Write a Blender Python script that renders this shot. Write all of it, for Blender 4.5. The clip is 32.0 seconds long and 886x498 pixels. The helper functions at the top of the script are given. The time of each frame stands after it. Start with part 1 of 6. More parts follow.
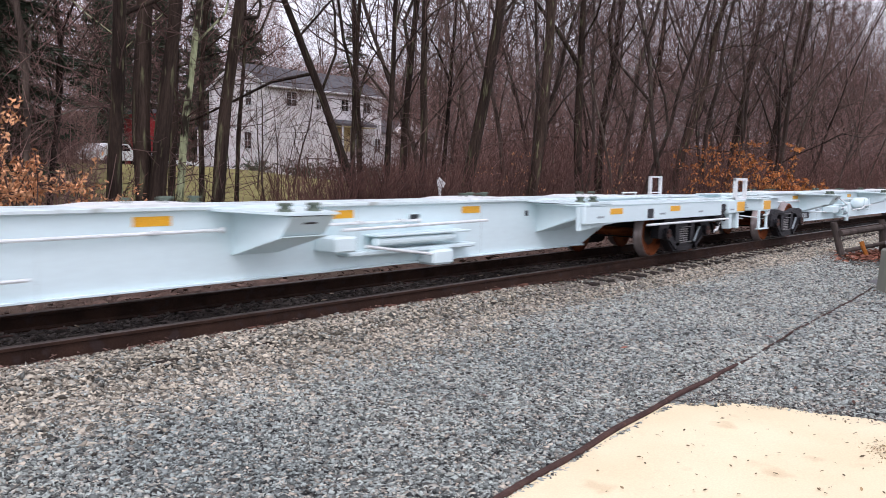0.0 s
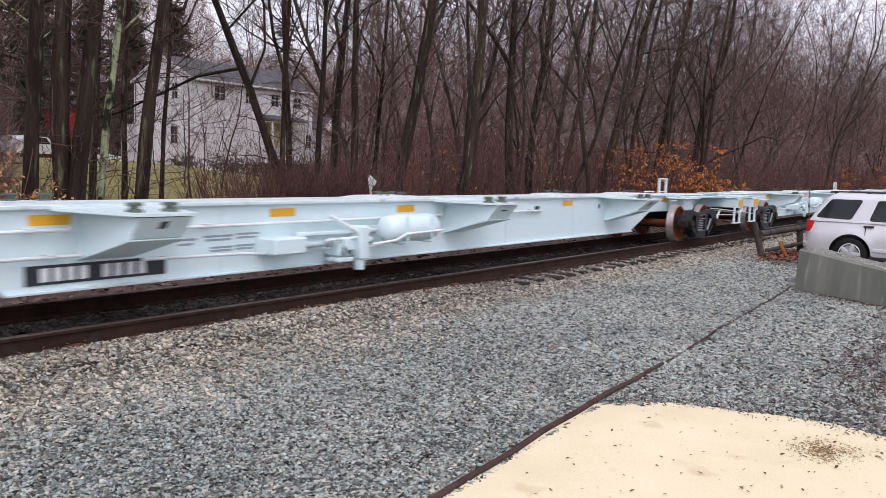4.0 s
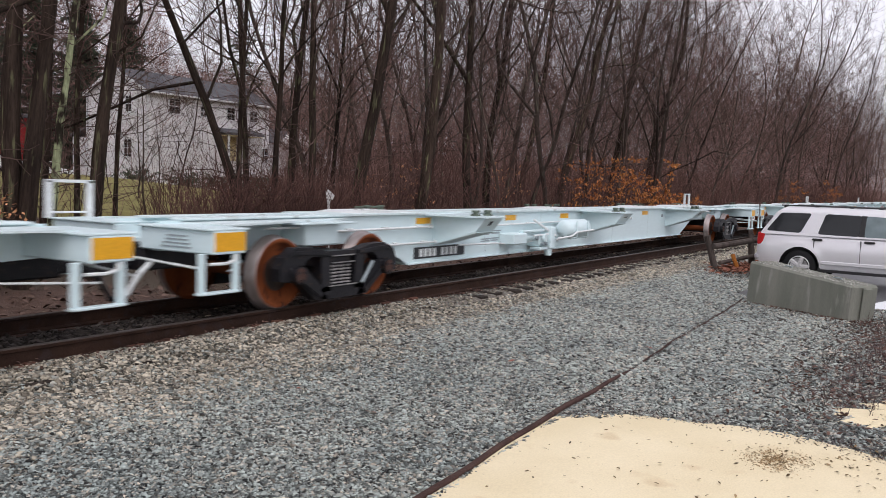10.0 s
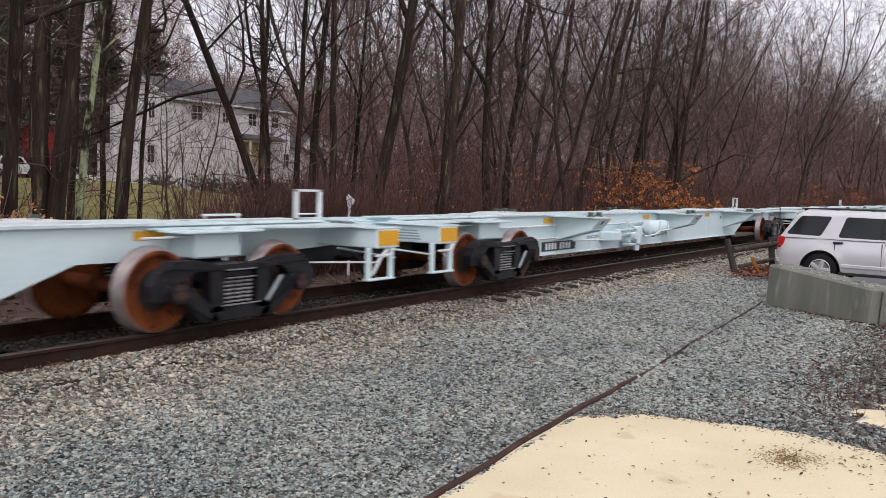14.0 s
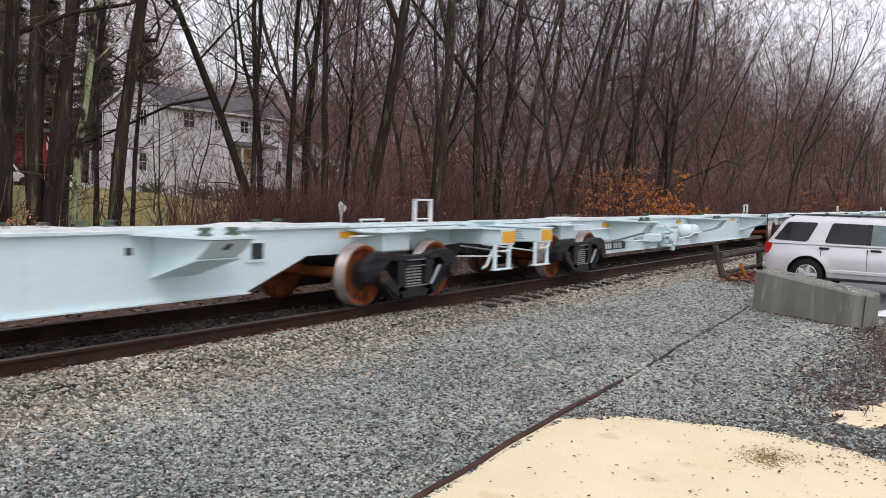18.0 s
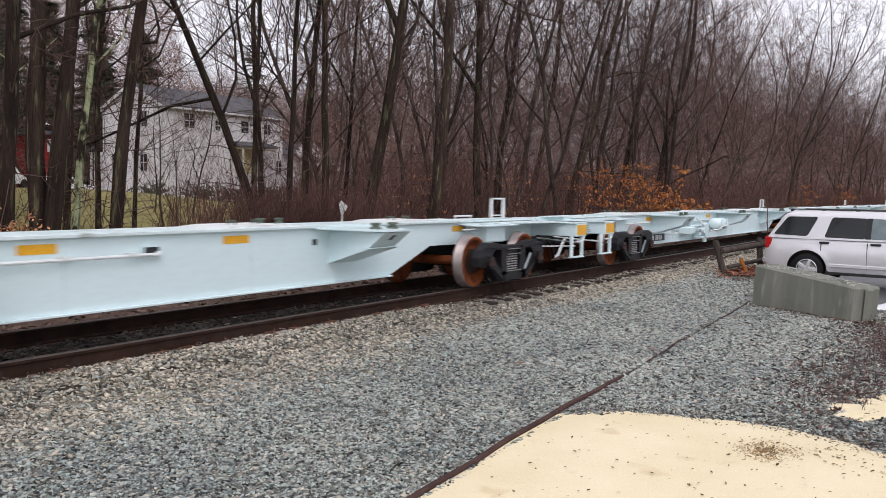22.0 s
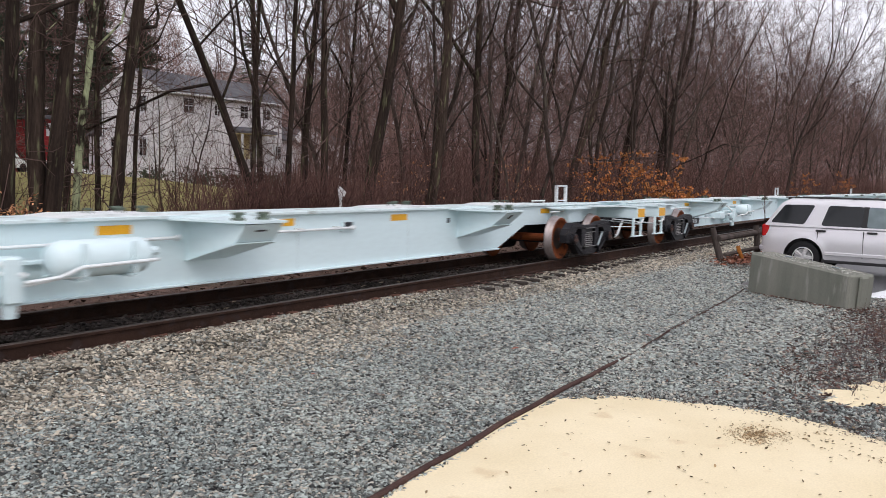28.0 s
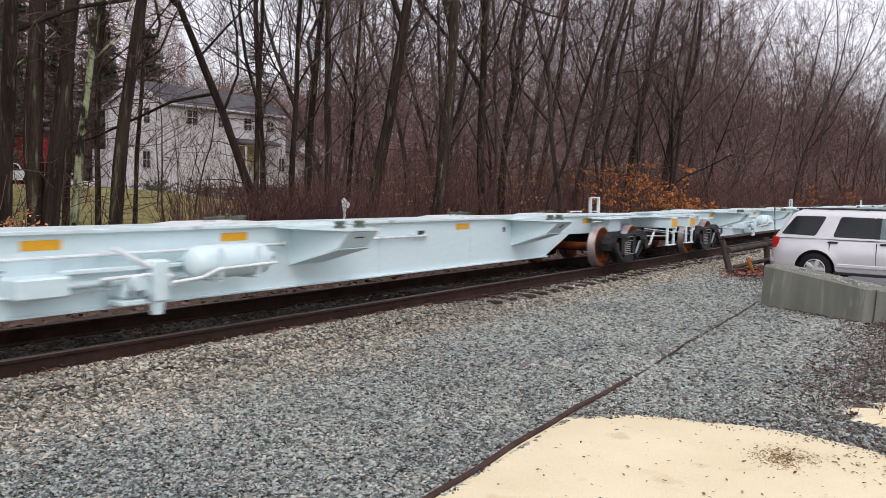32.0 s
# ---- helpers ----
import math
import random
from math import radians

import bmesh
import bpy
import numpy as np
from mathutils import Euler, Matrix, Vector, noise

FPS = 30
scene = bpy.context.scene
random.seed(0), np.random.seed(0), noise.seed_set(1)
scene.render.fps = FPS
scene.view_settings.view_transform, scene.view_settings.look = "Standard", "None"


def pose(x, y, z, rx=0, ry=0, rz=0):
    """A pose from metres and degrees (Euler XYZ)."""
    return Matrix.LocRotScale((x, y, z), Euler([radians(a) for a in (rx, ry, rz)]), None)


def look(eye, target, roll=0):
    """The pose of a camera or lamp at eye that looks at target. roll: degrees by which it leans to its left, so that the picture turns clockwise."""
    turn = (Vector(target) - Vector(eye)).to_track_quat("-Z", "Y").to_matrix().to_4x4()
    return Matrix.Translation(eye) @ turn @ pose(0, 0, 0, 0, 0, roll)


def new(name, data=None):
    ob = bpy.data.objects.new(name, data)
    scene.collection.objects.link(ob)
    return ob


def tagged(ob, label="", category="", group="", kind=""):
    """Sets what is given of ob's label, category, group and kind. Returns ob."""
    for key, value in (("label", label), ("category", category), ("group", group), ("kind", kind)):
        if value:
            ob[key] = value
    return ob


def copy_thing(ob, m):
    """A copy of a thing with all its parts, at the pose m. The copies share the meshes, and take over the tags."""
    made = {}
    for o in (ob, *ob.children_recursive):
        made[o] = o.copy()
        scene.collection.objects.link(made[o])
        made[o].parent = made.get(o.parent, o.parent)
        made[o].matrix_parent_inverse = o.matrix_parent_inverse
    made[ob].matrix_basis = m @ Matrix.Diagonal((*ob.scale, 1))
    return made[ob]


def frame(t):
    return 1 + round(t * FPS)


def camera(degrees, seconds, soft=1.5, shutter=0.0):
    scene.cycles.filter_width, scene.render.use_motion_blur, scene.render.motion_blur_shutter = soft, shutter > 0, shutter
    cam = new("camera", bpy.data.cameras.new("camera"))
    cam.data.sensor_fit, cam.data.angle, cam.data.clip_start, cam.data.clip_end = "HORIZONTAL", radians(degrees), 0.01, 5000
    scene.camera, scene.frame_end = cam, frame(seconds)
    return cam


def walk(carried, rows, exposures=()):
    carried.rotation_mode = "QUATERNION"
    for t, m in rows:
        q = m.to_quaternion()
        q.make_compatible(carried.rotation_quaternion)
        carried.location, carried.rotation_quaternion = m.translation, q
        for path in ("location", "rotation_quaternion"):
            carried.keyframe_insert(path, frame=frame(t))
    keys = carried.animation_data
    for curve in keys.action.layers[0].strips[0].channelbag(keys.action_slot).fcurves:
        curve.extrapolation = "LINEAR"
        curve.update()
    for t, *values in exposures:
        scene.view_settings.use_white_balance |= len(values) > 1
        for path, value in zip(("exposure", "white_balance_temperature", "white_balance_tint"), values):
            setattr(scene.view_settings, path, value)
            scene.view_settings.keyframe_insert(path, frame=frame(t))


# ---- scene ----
# x runs along the track, y across it, z up; the gravel lot lies at z = 0.
YC, ZR = 7.77, 0.34          # track centre line, top of the rails
PITCH = 24.59                # length of one wagon over its couplers
rnd = random.Random(7)

cam = camera(54.6, 32.0, soft=0.85, shutter=0.22)
# seconds, eye, heading from +x towards +y, dip, lean
PATH = [
    (0, -0.053, -0.011, 1.824, 39.53, 5.24, 1.10),
    (0.5, -0.073, -0.044, 1.829, 39.24, 5.78, 1.07),
    (1, -0.100, -0.072, 1.842, 38.89, 6.14, 1.08),
    (1.5, -0.110, -0.081, 1.852, 38.56, 6.09, 1.11),
    (2, -0.088, -0.063, 1.854, 38.07, 5.94, 1.17),
    (2.5, -0.048, -0.023, 1.849, 37.34, 5.80, 1.31),
    (3, -0.010, 0.011, 1.845, 36.59, 5.67, 1.40),
    (3.5, 0.004, 0.024, 1.845, 35.82, 5.54, 1.52),
    (5.5, -0.021, -0.009, 1.844, 32.37, 4.50, 2.30),
    (6, -0.037, -0.026, 1.839, 31.88, 4.44, 2.28),
    (6.5, -0.064, -0.052, 1.839, 31.63, 4.41, 2.22),
    (7, -0.094, -0.072, 1.848, 31.54, 4.40, 2.13),
    (7.5, -0.105, -0.072, 1.857, 31.54, 4.37, 2.08),
    (8, -0.095, -0.063, 1.863, 31.59, 4.39, 2.03),
    (8.5, -0.079, -0.046, 1.867, 31.60, 4.41, 1.94),
    (9, -0.063, -0.029, 1.866, 31.72, 4.40, 1.87),
    (9.5, -0.047, -0.011, 1.863, 31.91, 4.38, 1.80),
    (10, -0.028, 0.010, 1.858, 32.15, 4.32, 1.73),
    (10.5, 0.000, 0.032, 1.849, 32.43, 4.27, 1.79),
    (11, 0.021, 0.044, 1.842, 32.67, 4.24, 1.73),
    (11.5, 0.015, 0.036, 1.839, 32.86, 4.26, 1.73),
    (12, -0.015, 0.009, 1.840, 33.01, 4.27, 1.65),
    (12.5, -0.050, -0.018, 1.842, 33.16, 4.25, 1.65),
    (13, -0.084, -0.042, 1.843, 33.31, 4.21, 1.64),
    (13.5, -0.113, -0.062, 1.850, 33.46, 4.14, 1.56),
    (14, -0.140, -0.081, 1.854, 33.51, 4.05, 1.52),
    (14.5, -0.169, -0.098, 1.856, 33.47, 3.96, 1.49),
    (16.5, -0.267, -0.182, 1.870, 33.32, 3.70, 1.40),
    (17, -0.277, -0.194, 1.869, 33.25, 3.67, 1.39),
    (17.5, -0.270, -0.191, 1.865, 33.12, 3.61, 1.39),
    (18, -0.270, -0.198, 1.861, 33.01, 3.59, 1.41),
    (18.5, -0.302, -0.222, 1.866, 32.98, 3.60, 1.37),
    (19, -0.341, -0.255, 1.871, 32.98, 3.62, 1.27),
    (19.5, -0.359, -0.266, 1.873, 33.01, 3.64, 1.19),
    (20, -0.359, -0.266, 1.875, 33.07, 3.68, 1.12),
    (20.5, -0.347, -0.262, 1.874, 33.11, 3.71, 1.02),
    (21, -0.340, -0.259, 1.874, 33.11, 3.72, 0.94),
    (21.5, -0.327, -0.251, 1.871, 33.13, 3.72, 0.91),
    (22, -0.316, -0.244, 1.871, 33.11, 3.74, 0.83),
    (22.5, -0.297, -0.239, 1.867, 33.07, 3.90, 0.78),
    (23, -0.278, -0.235, 1.862, 33.00, 4.19, 0.72),
    (23.5, -0.278, -0.243, 1.862, 32.88, 4.48, 0.76),
    (24, -0.304, -0.264, 1.862, 32.81, 4.60, 0.94),
    (24.5, -0.354, -0.295, 1.871, 32.75, 4.57, 1.26),
    (25, -0.399, -0.323, 1.879, 32.74, 4.43, 1.52),
    (25.5, -0.407, -0.323, 1.879, 32.81, 4.39, 1.69),
    (27.5, -0.384, -0.312, 1.873, 33.06, 4.68, 1.21),
    (28, -0.373, -0.308, 1.871, 33.04, 4.64, 1.13),
    (28.5, -0.370, -0.309, 1.872, 33.04, 4.54, 1.07),
    (29, -0.376, -0.308, 1.876, 33.04, 4.46, 1.10),
    (29.5, -0.389, -0.311, 1.881, 33.05, 4.38, 1.07),
    (30, -0.396, -0.314, 1.888, 33.07, 4.30, 0.99),
    (30.5, -0.378, -0.299, 1.889, 33.03, 4.24, 0.98),
    (31, -0.336, -0.265, 1.883, 32.99, 4.18, 1.04),
    (31.5, -0.254, -0.194, 1.869, 33.09, 4.04, 1.08),
    (32, -0.141, -0.111, 1.851, 33.30, 3.84, 1.06),
]


def aim(x, y, z, yaw, dip, lean):
    a, d = radians(yaw), radians(dip)
    way = Vector((math.cos(a) * math.cos(d), math.sin(a) * math.cos(d), -math.sin(d)))
    return look((x, y, z), Vector((x, y, z)) + way * 10, lean)


walk(cam, [(t, aim(*row)) for t, *row in PATH], [(0, 0.25, 6230, 22), (2, 0.22, 6230, 23), (3.5, 0.14, 6250, 22), (6, -0.04, 6500, 18), (10, -0.09, 6500, 18), (12, -0.15, 6500, 18), (14.2, -0.11, 6500, 18), (16.8, 0.02, 6480, 17), (32, 0.02, 6480, 17)])


def travelled(t):
    """Metres that the train has run."""
    surge = float(np.interp(t, (0, 3, 5, 7, 9, 10, 11, 14, 17, 20, 25, 29, 32), (0.06, 0.06, 0.03, 0, -0.03, -0.08, -0.05, 0.07, 0.01, 0, -0.02, 0.02, 0)))
    return 5.725 + 10.9556 * t + 0.015882 * t * t - 8.57e-6 * t ** 3 + surge


# ---- light: a bright overcast winter day ----
world = bpy.data.worlds.new("world")
scene.world = world
world.use_nodes = True
wt = world.node_tree
sky = wt.nodes.new("ShaderNodeTexSky")
sky.sky_type, sky.sun_disc = "NISHITA", False
sky.sun_elevation, sky.sun_rotation = radians(50), radians(232)
sky.air_density, sky.dust_density, sky.ozone_density = 1.0, 4.0, 1.0
hsv = wt.nodes.new("ShaderNodeHueSaturation")
hsv.inputs["Saturation"].default_value = 0.18
wmix = wt.nodes.new("ShaderNodeMixRGB")
wmix.inputs[0].default_value = 0.6
wmix.inputs[2].default_value = (8.2, 8.5, 9.0, 1)
wt.links.new(sky.outputs[0], hsv.inputs["Color"])
wt.links.new(hsv.outputs[0], wmix.inputs[1])
wt.links.new(wmix.outputs[0], wt.nodes["Background"].inputs[0])
wt.nodes["Background"].inputs[1].default_value = 0.150
sun = new("sun", bpy.data.lights.new("sun", "SUN"))
sun.data.energy, sun.data.angle, sun.data.color = 0.62, radians(25), (1.0, 0.97, 0.93)
sun.matrix_basis = look((0, 0, 40), (26, 20, 0))

# ---- materials ----
def surface(name, a, b, scale=4.0, rough=0.7, metal=0.0, fine=40.0, bump=0.2, c=None, spots=0.0, stretch=(1, 1, 1), vary=0.0, island=0.0, coat=0.0, grit=0.18, odd=None):
    """Two colours mixed by broad noise and broken by fine grain, with a third in spots; vary: by object, island: by loose piece."""
    m = bpy.data.materials.new(name)
    m.use_nodes = True
    t = m.node_tree
    n, link = t.nodes, t.links.new
    bsdf = n["Principled BSDF"]
    bsdf.inputs["Roughness"].default_value, bsdf.inputs["Metallic"].default_value = rough, metal
    bsdf.inputs["Coat Weight"].default_value = coat
    bsdf.inputs["Specular IOR Level"].default_value = 0.5 if rough < 0.8 else 0.12   # matt, porous things
    geo = n.new("ShaderNodeTexCoord")
    mp = n.new("ShaderNodeMapping")
    mp.inputs["Scale"].default_value = stretch
    link(geo.outputs["Object"], mp.inputs[0])

    def noise_at(s, detail=4.0):
        k = n.new("ShaderNodeTexNoise")
        k.inputs["Scale"].default_value, k.inputs["Detail"].default_value = s, detail
        link(mp.outputs[0], k.inputs["Vector"])
        return k

    def ramp(src, lo, hi):
        r = n.new("ShaderNodeMapRange")
        r.inputs[1].default_value, r.inputs[2].default_value = lo, hi
        link(src, r.inputs[0])
        return r.outputs[0]

    def mix(f, p, q, mode="MIX"):
        k = n.new("ShaderNodeMixRGB")
        k.blend_type = mode
        for sock, v in zip(k.inputs, (f, p, q)):
            if isinstance(v, (tuple, list)):
                sock.default_value = (*v, 1) if len(v) == 3 else v
            elif isinstance(v, (int, float)):
                sock.default_value = v
            else:
                link(v, sock)
        return k.outputs[0]

    broad, grain = noise_at(scale), noise_at(fine, 6)
    col = mix(ramp(broad.outputs[0], 0.35, 0.65), a, b)
    if c:
        col = mix(ramp(noise_at(scale * 2.3, 8).outputs[0], 0.62 - spots * 0.3, 0.72 - spots * 0.25), col, c)
    shade = n.new("ShaderNodeMapRange")
    shade.inputs[1].default_value, shade.inputs[2].default_value = 0.25, 0.75
    shade.inputs[3].default_value, shade.inputs[4].default_value = 1 - grit, 1 + grit * 0.8
    link(grain.outputs[0], shade.inputs[0])
    col = mix(1.0, col, shade.outputs[0], "MULTIPLY")
    if vary or island:
        src = n.new("ShaderNodeObjectInfo").outputs["Random"] if vary else n.new("ShaderNodeNewGeometry").outputs["Random Per Island"]
        if odd:   # some pieces of another colour
            k = n.new("ShaderNodeMath")
            k.operation, k.inputs[1].default_value = "MULTIPLY", 17.3
            link(src, k.inputs[0])
            q = n.new("ShaderNodeMath")
            q.operation = "FRACT"
            link(k.outputs[0], q.inputs[0])
            col = mix(ramp(q.outputs[0], 0.62, 1.0), col, odd)
        w = max(vary, island)
        r = n.new("ShaderNodeMapRange")
        r.inputs[3].default_value, r.inputs[4].default_value = 1 - w, 1 + w
        link(src, r.inputs[0])
        col = mix(1.0, col, r.outputs[0], "MULTIPLY")
    link(col, bsdf.inputs["Base Color"])
    if bump:
        bp = n.new("ShaderNodeBump")
        bp.inputs["Strength"].default_value, bp.inputs["Distance"].default_value = bump, 0.02
        link(grain.outputs[0], bp.inputs["Height"])
        link(bp.outputs[0], bsdf.inputs["Normal"])
    return m


def plain(name, col, rough=0.5, metal=0.0):
    return surface(name, col, [v * 0.85 for v in col], 3.0, rough, metal, 30, 0.05)


PAINT = surface("pale_aqua_paint", (0.655, 0.80, 0.825), (0.685, 0.825, 0.845), 0.5, 0.36, 0.0, 9, 0.015, None, 0.0, (0.5, 1, 2), grit=0.035)
PLATE = surface("grimy_deck_paint", (0.68, 0.79, 0.80), (0.60, 0.71, 0.72), 1.5, 0.5, 0.0, 20, 0.06, (0.36, 0.40, 0.38), 0.1)
ORANGE = surface("orange_reflective_tape", (0.83, 0.42, 0.015), (0.80, 0.39, 0.01), 5, 0.35, 0, 60, 0.02)
BLACKPAINT = plain("black_label_and_hole", (0.02, 0.025, 0.03), 0.5)
WHITEPAINT = plain("white_lettering", (0.80, 0.84, 0.84), 0.5)
GREYPAINT = plain("grey_stencil", (0.30, 0.36, 0.38), 0.6)
CASTIRON = surface("dark_cast_steel", (0.0085, 0.0085, 0.011), (0.016, 0.0155, 0.019), 6, 0.5, 0.1, 45, 0.2, (0.05, 0.032, 0.024), 0.05)
CASTIRON.node_tree.nodes["Principled BSDF"].inputs["Specular IOR Level"].default_value = 0.30
SPRING = surface("spring_steel", (0.20, 0.20, 0.20), (0.30, 0.29, 0.28), 9, 0.5, 0.3, 60, 0.1)
RUST = surface("orange_rust", (0.15, 0.040, 0.014), (0.23, 0.066, 0.022), 3, 0.8, 0.0, 40, 0.25, (0.07, 0.022, 0.012), 0.2)
GREASE = surface("black_axle_grease", (0.012, 0.009, 0.008), (0.035, 0.018, 0.012), 6, 0.55, 0, 40, 0.2)
TREAD = surface("worn_tread_steel", (0.24, 0.20, 0.19), (0.36, 0.32, 0.31), 9, 0.42, 0.6, 60, 0.05)
RAILSIDE = surface("brown_rusted_rail", (0.028, 0.0155, 0.0115), (0.050, 0.027, 0.019), 3, 0.8, 0.0, 50, 0.35, (0.042, 0.028, 0.025), 0.2)
RAILTOP = surface("dull_rail_head", (0.10, 0.078, 0.068), (0.07, 0.053, 0.046), 2, 0.45, 0.5, 60, 0.05)
OLDIRON = surface("flaking_rusty_iron", (0.055, 0.032, 0.028), (0.085, 0.05, 0.042), 4, 0.9, 0, 40, 0.6, (0.13, 0.075, 0.058), 0.06)
TIE = surface("weathered_tie", (0.026, 0.021, 0.018), (0.056, 0.045, 0.038), 3, 0.9, 0, 30, 0.6, stretch=(6, 1, 6), vary=0.3)
CONCRETE = surface("weathered_concrete", (0.175, 0.185, 0.155), (0.265, 0.265, 0.228), 1.1, 0.9, 0, 45, 0.15, (0.33, 0.325, 0.29), 0.06, (2.5, 2.5, 0.5), grit=0.1)
SAND = surface("spilled_pale_sand", (0.755, 0.645, 0.43), (0.81, 0.705, 0.49), 1.2, 0.95, 0, 70, 0.2, (0.70, 0.57, 0.37), 0.0, grit=0.07)
WOOD = surface("weathered_log", (0.055, 0.045, 0.04), (0.11, 0.09, 0.08), 3, 0.9, 0, 25, 0.7, stretch=(1, 1, 0.2))
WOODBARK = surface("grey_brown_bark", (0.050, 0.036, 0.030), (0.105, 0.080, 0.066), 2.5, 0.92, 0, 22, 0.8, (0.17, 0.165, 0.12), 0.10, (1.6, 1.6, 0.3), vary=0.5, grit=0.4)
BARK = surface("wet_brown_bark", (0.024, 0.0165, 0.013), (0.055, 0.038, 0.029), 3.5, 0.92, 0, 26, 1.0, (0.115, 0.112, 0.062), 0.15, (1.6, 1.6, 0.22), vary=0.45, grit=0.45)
LICHEN = surface("lichen_patched_bark", (0.030, 0.024, 0.018), (0.062, 0.050, 0.036), 2.2, 0.95, 0, 22, 0.8, (0.46, 0.50, 0.29), 0.62, (1.5, 1.5, 0.5), grit=0.3)
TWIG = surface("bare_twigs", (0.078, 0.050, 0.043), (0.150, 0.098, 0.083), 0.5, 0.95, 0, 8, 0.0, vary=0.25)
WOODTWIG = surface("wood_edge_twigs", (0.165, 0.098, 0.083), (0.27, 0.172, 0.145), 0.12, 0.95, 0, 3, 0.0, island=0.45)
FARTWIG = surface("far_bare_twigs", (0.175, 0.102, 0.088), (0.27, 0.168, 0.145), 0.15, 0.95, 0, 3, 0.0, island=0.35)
NEEDLE = surface("hemlock_needles", (0.048, 0.066, 0.044), (0.080, 0.100, 0.066), 1.2, 0.9, 0, 20, 0.0, island=0.4)
LEAF = surface("dead_beech_leaves", (0.50, 0.23, 0.11), (0.62, 0.34, 0.18), 1.5, 0.85, 0, 20, 0.0, island=0.35)
GOLDLEAF = surface("golden_dead_leaves", (0.52, 0.23, 0.07), (0.44, 0.15, 0.055), 1.0, 0.85, 0, 20, 0.0, island=0.35)
LITTERLEAF = surface("brown_leaf_litter", (0.088, 0.054, 0.044), (0.150, 0.092, 0.072), 2, 0.95, 0, 20, 0.0, island=0.5)
STONE_A = surface("grey_crushed_stone", (0.198, 0.227, 0.214), (0.276, 0.303, 0.277), 0.8, 0.6, 0, 60, 0.1, island=1.03, odd=(0.32, 0.28, 0.225))
STONE_B = surface("tan_crushed_stone", (0.30, 0.268, 0.212), (0.40, 0.358, 0.288), 0.8, 0.85, 0, 60, 0.1, island=0.85, odd=(0.20, 0.215, 0.20))
# Ballast colour is lowered to hold the shade under the train.
STONE_C = surface("shaded_ballast_stone", (0.055, 0.046, 0.042), (0.11, 0.094, 0.084), 0.8, 0.85, 0, 60, 0.1, island=0.7)
WHITEPATCH = surface("matt_white_patch", (0.80, 0.82, 0.84), (0.74, 0.76, 0.78), 3, 0.8, 0, 40, 0.3, grit=0.06)
SIDING = surface("pale_vinyl_siding", (0.72, 0.70, 0.70), (0.76, 0.74, 0.74), 0.6, 0.7, 0, 12, 0.03)
TRIM = plain("white_trim", (0.66, 0.66, 0.66), 0.6)
SHINGLE = surface("grey_asphalt_shingles", (0.085, 0.085, 0.095), (0.13, 0.125, 0.13), 1.5, 0.95, 0, 25, 0.4)
BRICK = surface("dark_red_brick", (0.16, 0.07, 0.055), (0.21, 0.10, 0.08), 2, 0.9, 0, 30, 0.3)
ASPHALT = surface("wet_asphalt", (0.045, 0.045, 0.048), (0.065, 0.065, 0.068), 0.6, 0.35, 0, 60, 0.1)
CARPAINT = surface("silver_car_paint", (0.76, 0.75, 0.77), (0.79, 0.78, 0.80), 2, 0.28, 0.35, 80, 0.0, coat=0.6, grit=0.03)
TYRE = plain("tyre_rubber", (0.018, 0.018, 0.019), 0.85)
ALLOY = plain("bright_alloy", (0.80, 0.80, 0.80), 0.25, 0.4)
GLASS = surface("dark_tinted_glass", (0.008, 0.010, 0.012), (0.010, 0.012, 0.014), 2, 0.06, 0, 5, 0.0)
# Opaque pane; its pale colour stands for daylight seen through it.
PALEGLASS = surface("daylit_door_glass", (0.15, 0.20, 0.21), (0.19, 0.24, 0.25), 1.2, 0.06, 0, 5, 0.0)
TAILRED = plain("red_tail_lens", (0.55, 0.02, 0.02), 0.15)
BLACKTRIM = plain("black_plastic", (0.02, 0.02, 0.021), 0.55)
LAWN = surface("winter_lawn", (0.20, 0.18, 0.065), (0.28, 0.245, 0.10), 0.8, 0.95, 0, 20, 0.4)
# Cream that carries the yellow light under the porch roof.
PORCHGLOW = plain("porch_light_cream", (0.62, 0.52, 0.28), 0.7)
REDPAINT = plain("barn_red_boards", (0.30, 0.035, 0.035), 0.8)
GREENLOCK = surface("greenish_lock_casting", (0.12, 0.16, 0.12), (0.07, 0.09, 0.07), 8, 0.6, 0.2, 40, 0.1)

# ---- small kit ----
def part(name, bm, material, parent=None, label="", smooth=False):
    """Links a bmesh as one mesh object under a thing or a part."""
    me = bpy.data.meshes.new(name)
    bm.normal_update()
    bm.to_mesh(me)
    bm.free()
    for m in material if isinstance(material, (list, tuple)) else (material,):
        me.materials.append(m)
    if smooth:
        me.polygons.foreach_set("use_smooth", [True] * len(me.polygons))
    ob = new(name, me)
    ob.parent = parent
    return tagged(ob, label)


def thing(name, label, category, group="", m=None, kind=""):
    ob = new(name)
    ob.empty_display_size = 0.2
    if m is not None:
        ob.matrix_basis = m
    return tagged(ob, label, category, group, kind)


def raw(name, verts, faces, material, parent=None, smooth=False, label=""):
    me = bpy.data.meshes.new(name)
    me.from_pydata(verts, [], faces)
    me.update()
    for m in material if isinstance(material, (list, tuple)) else (material,):
        me.materials.append(m)
    if smooth:
        me.polygons.foreach_set("use_smooth", [True] * len(me.polygons))
    ob = new(name, me)
    ob.parent = parent
    return tagged(ob, label)


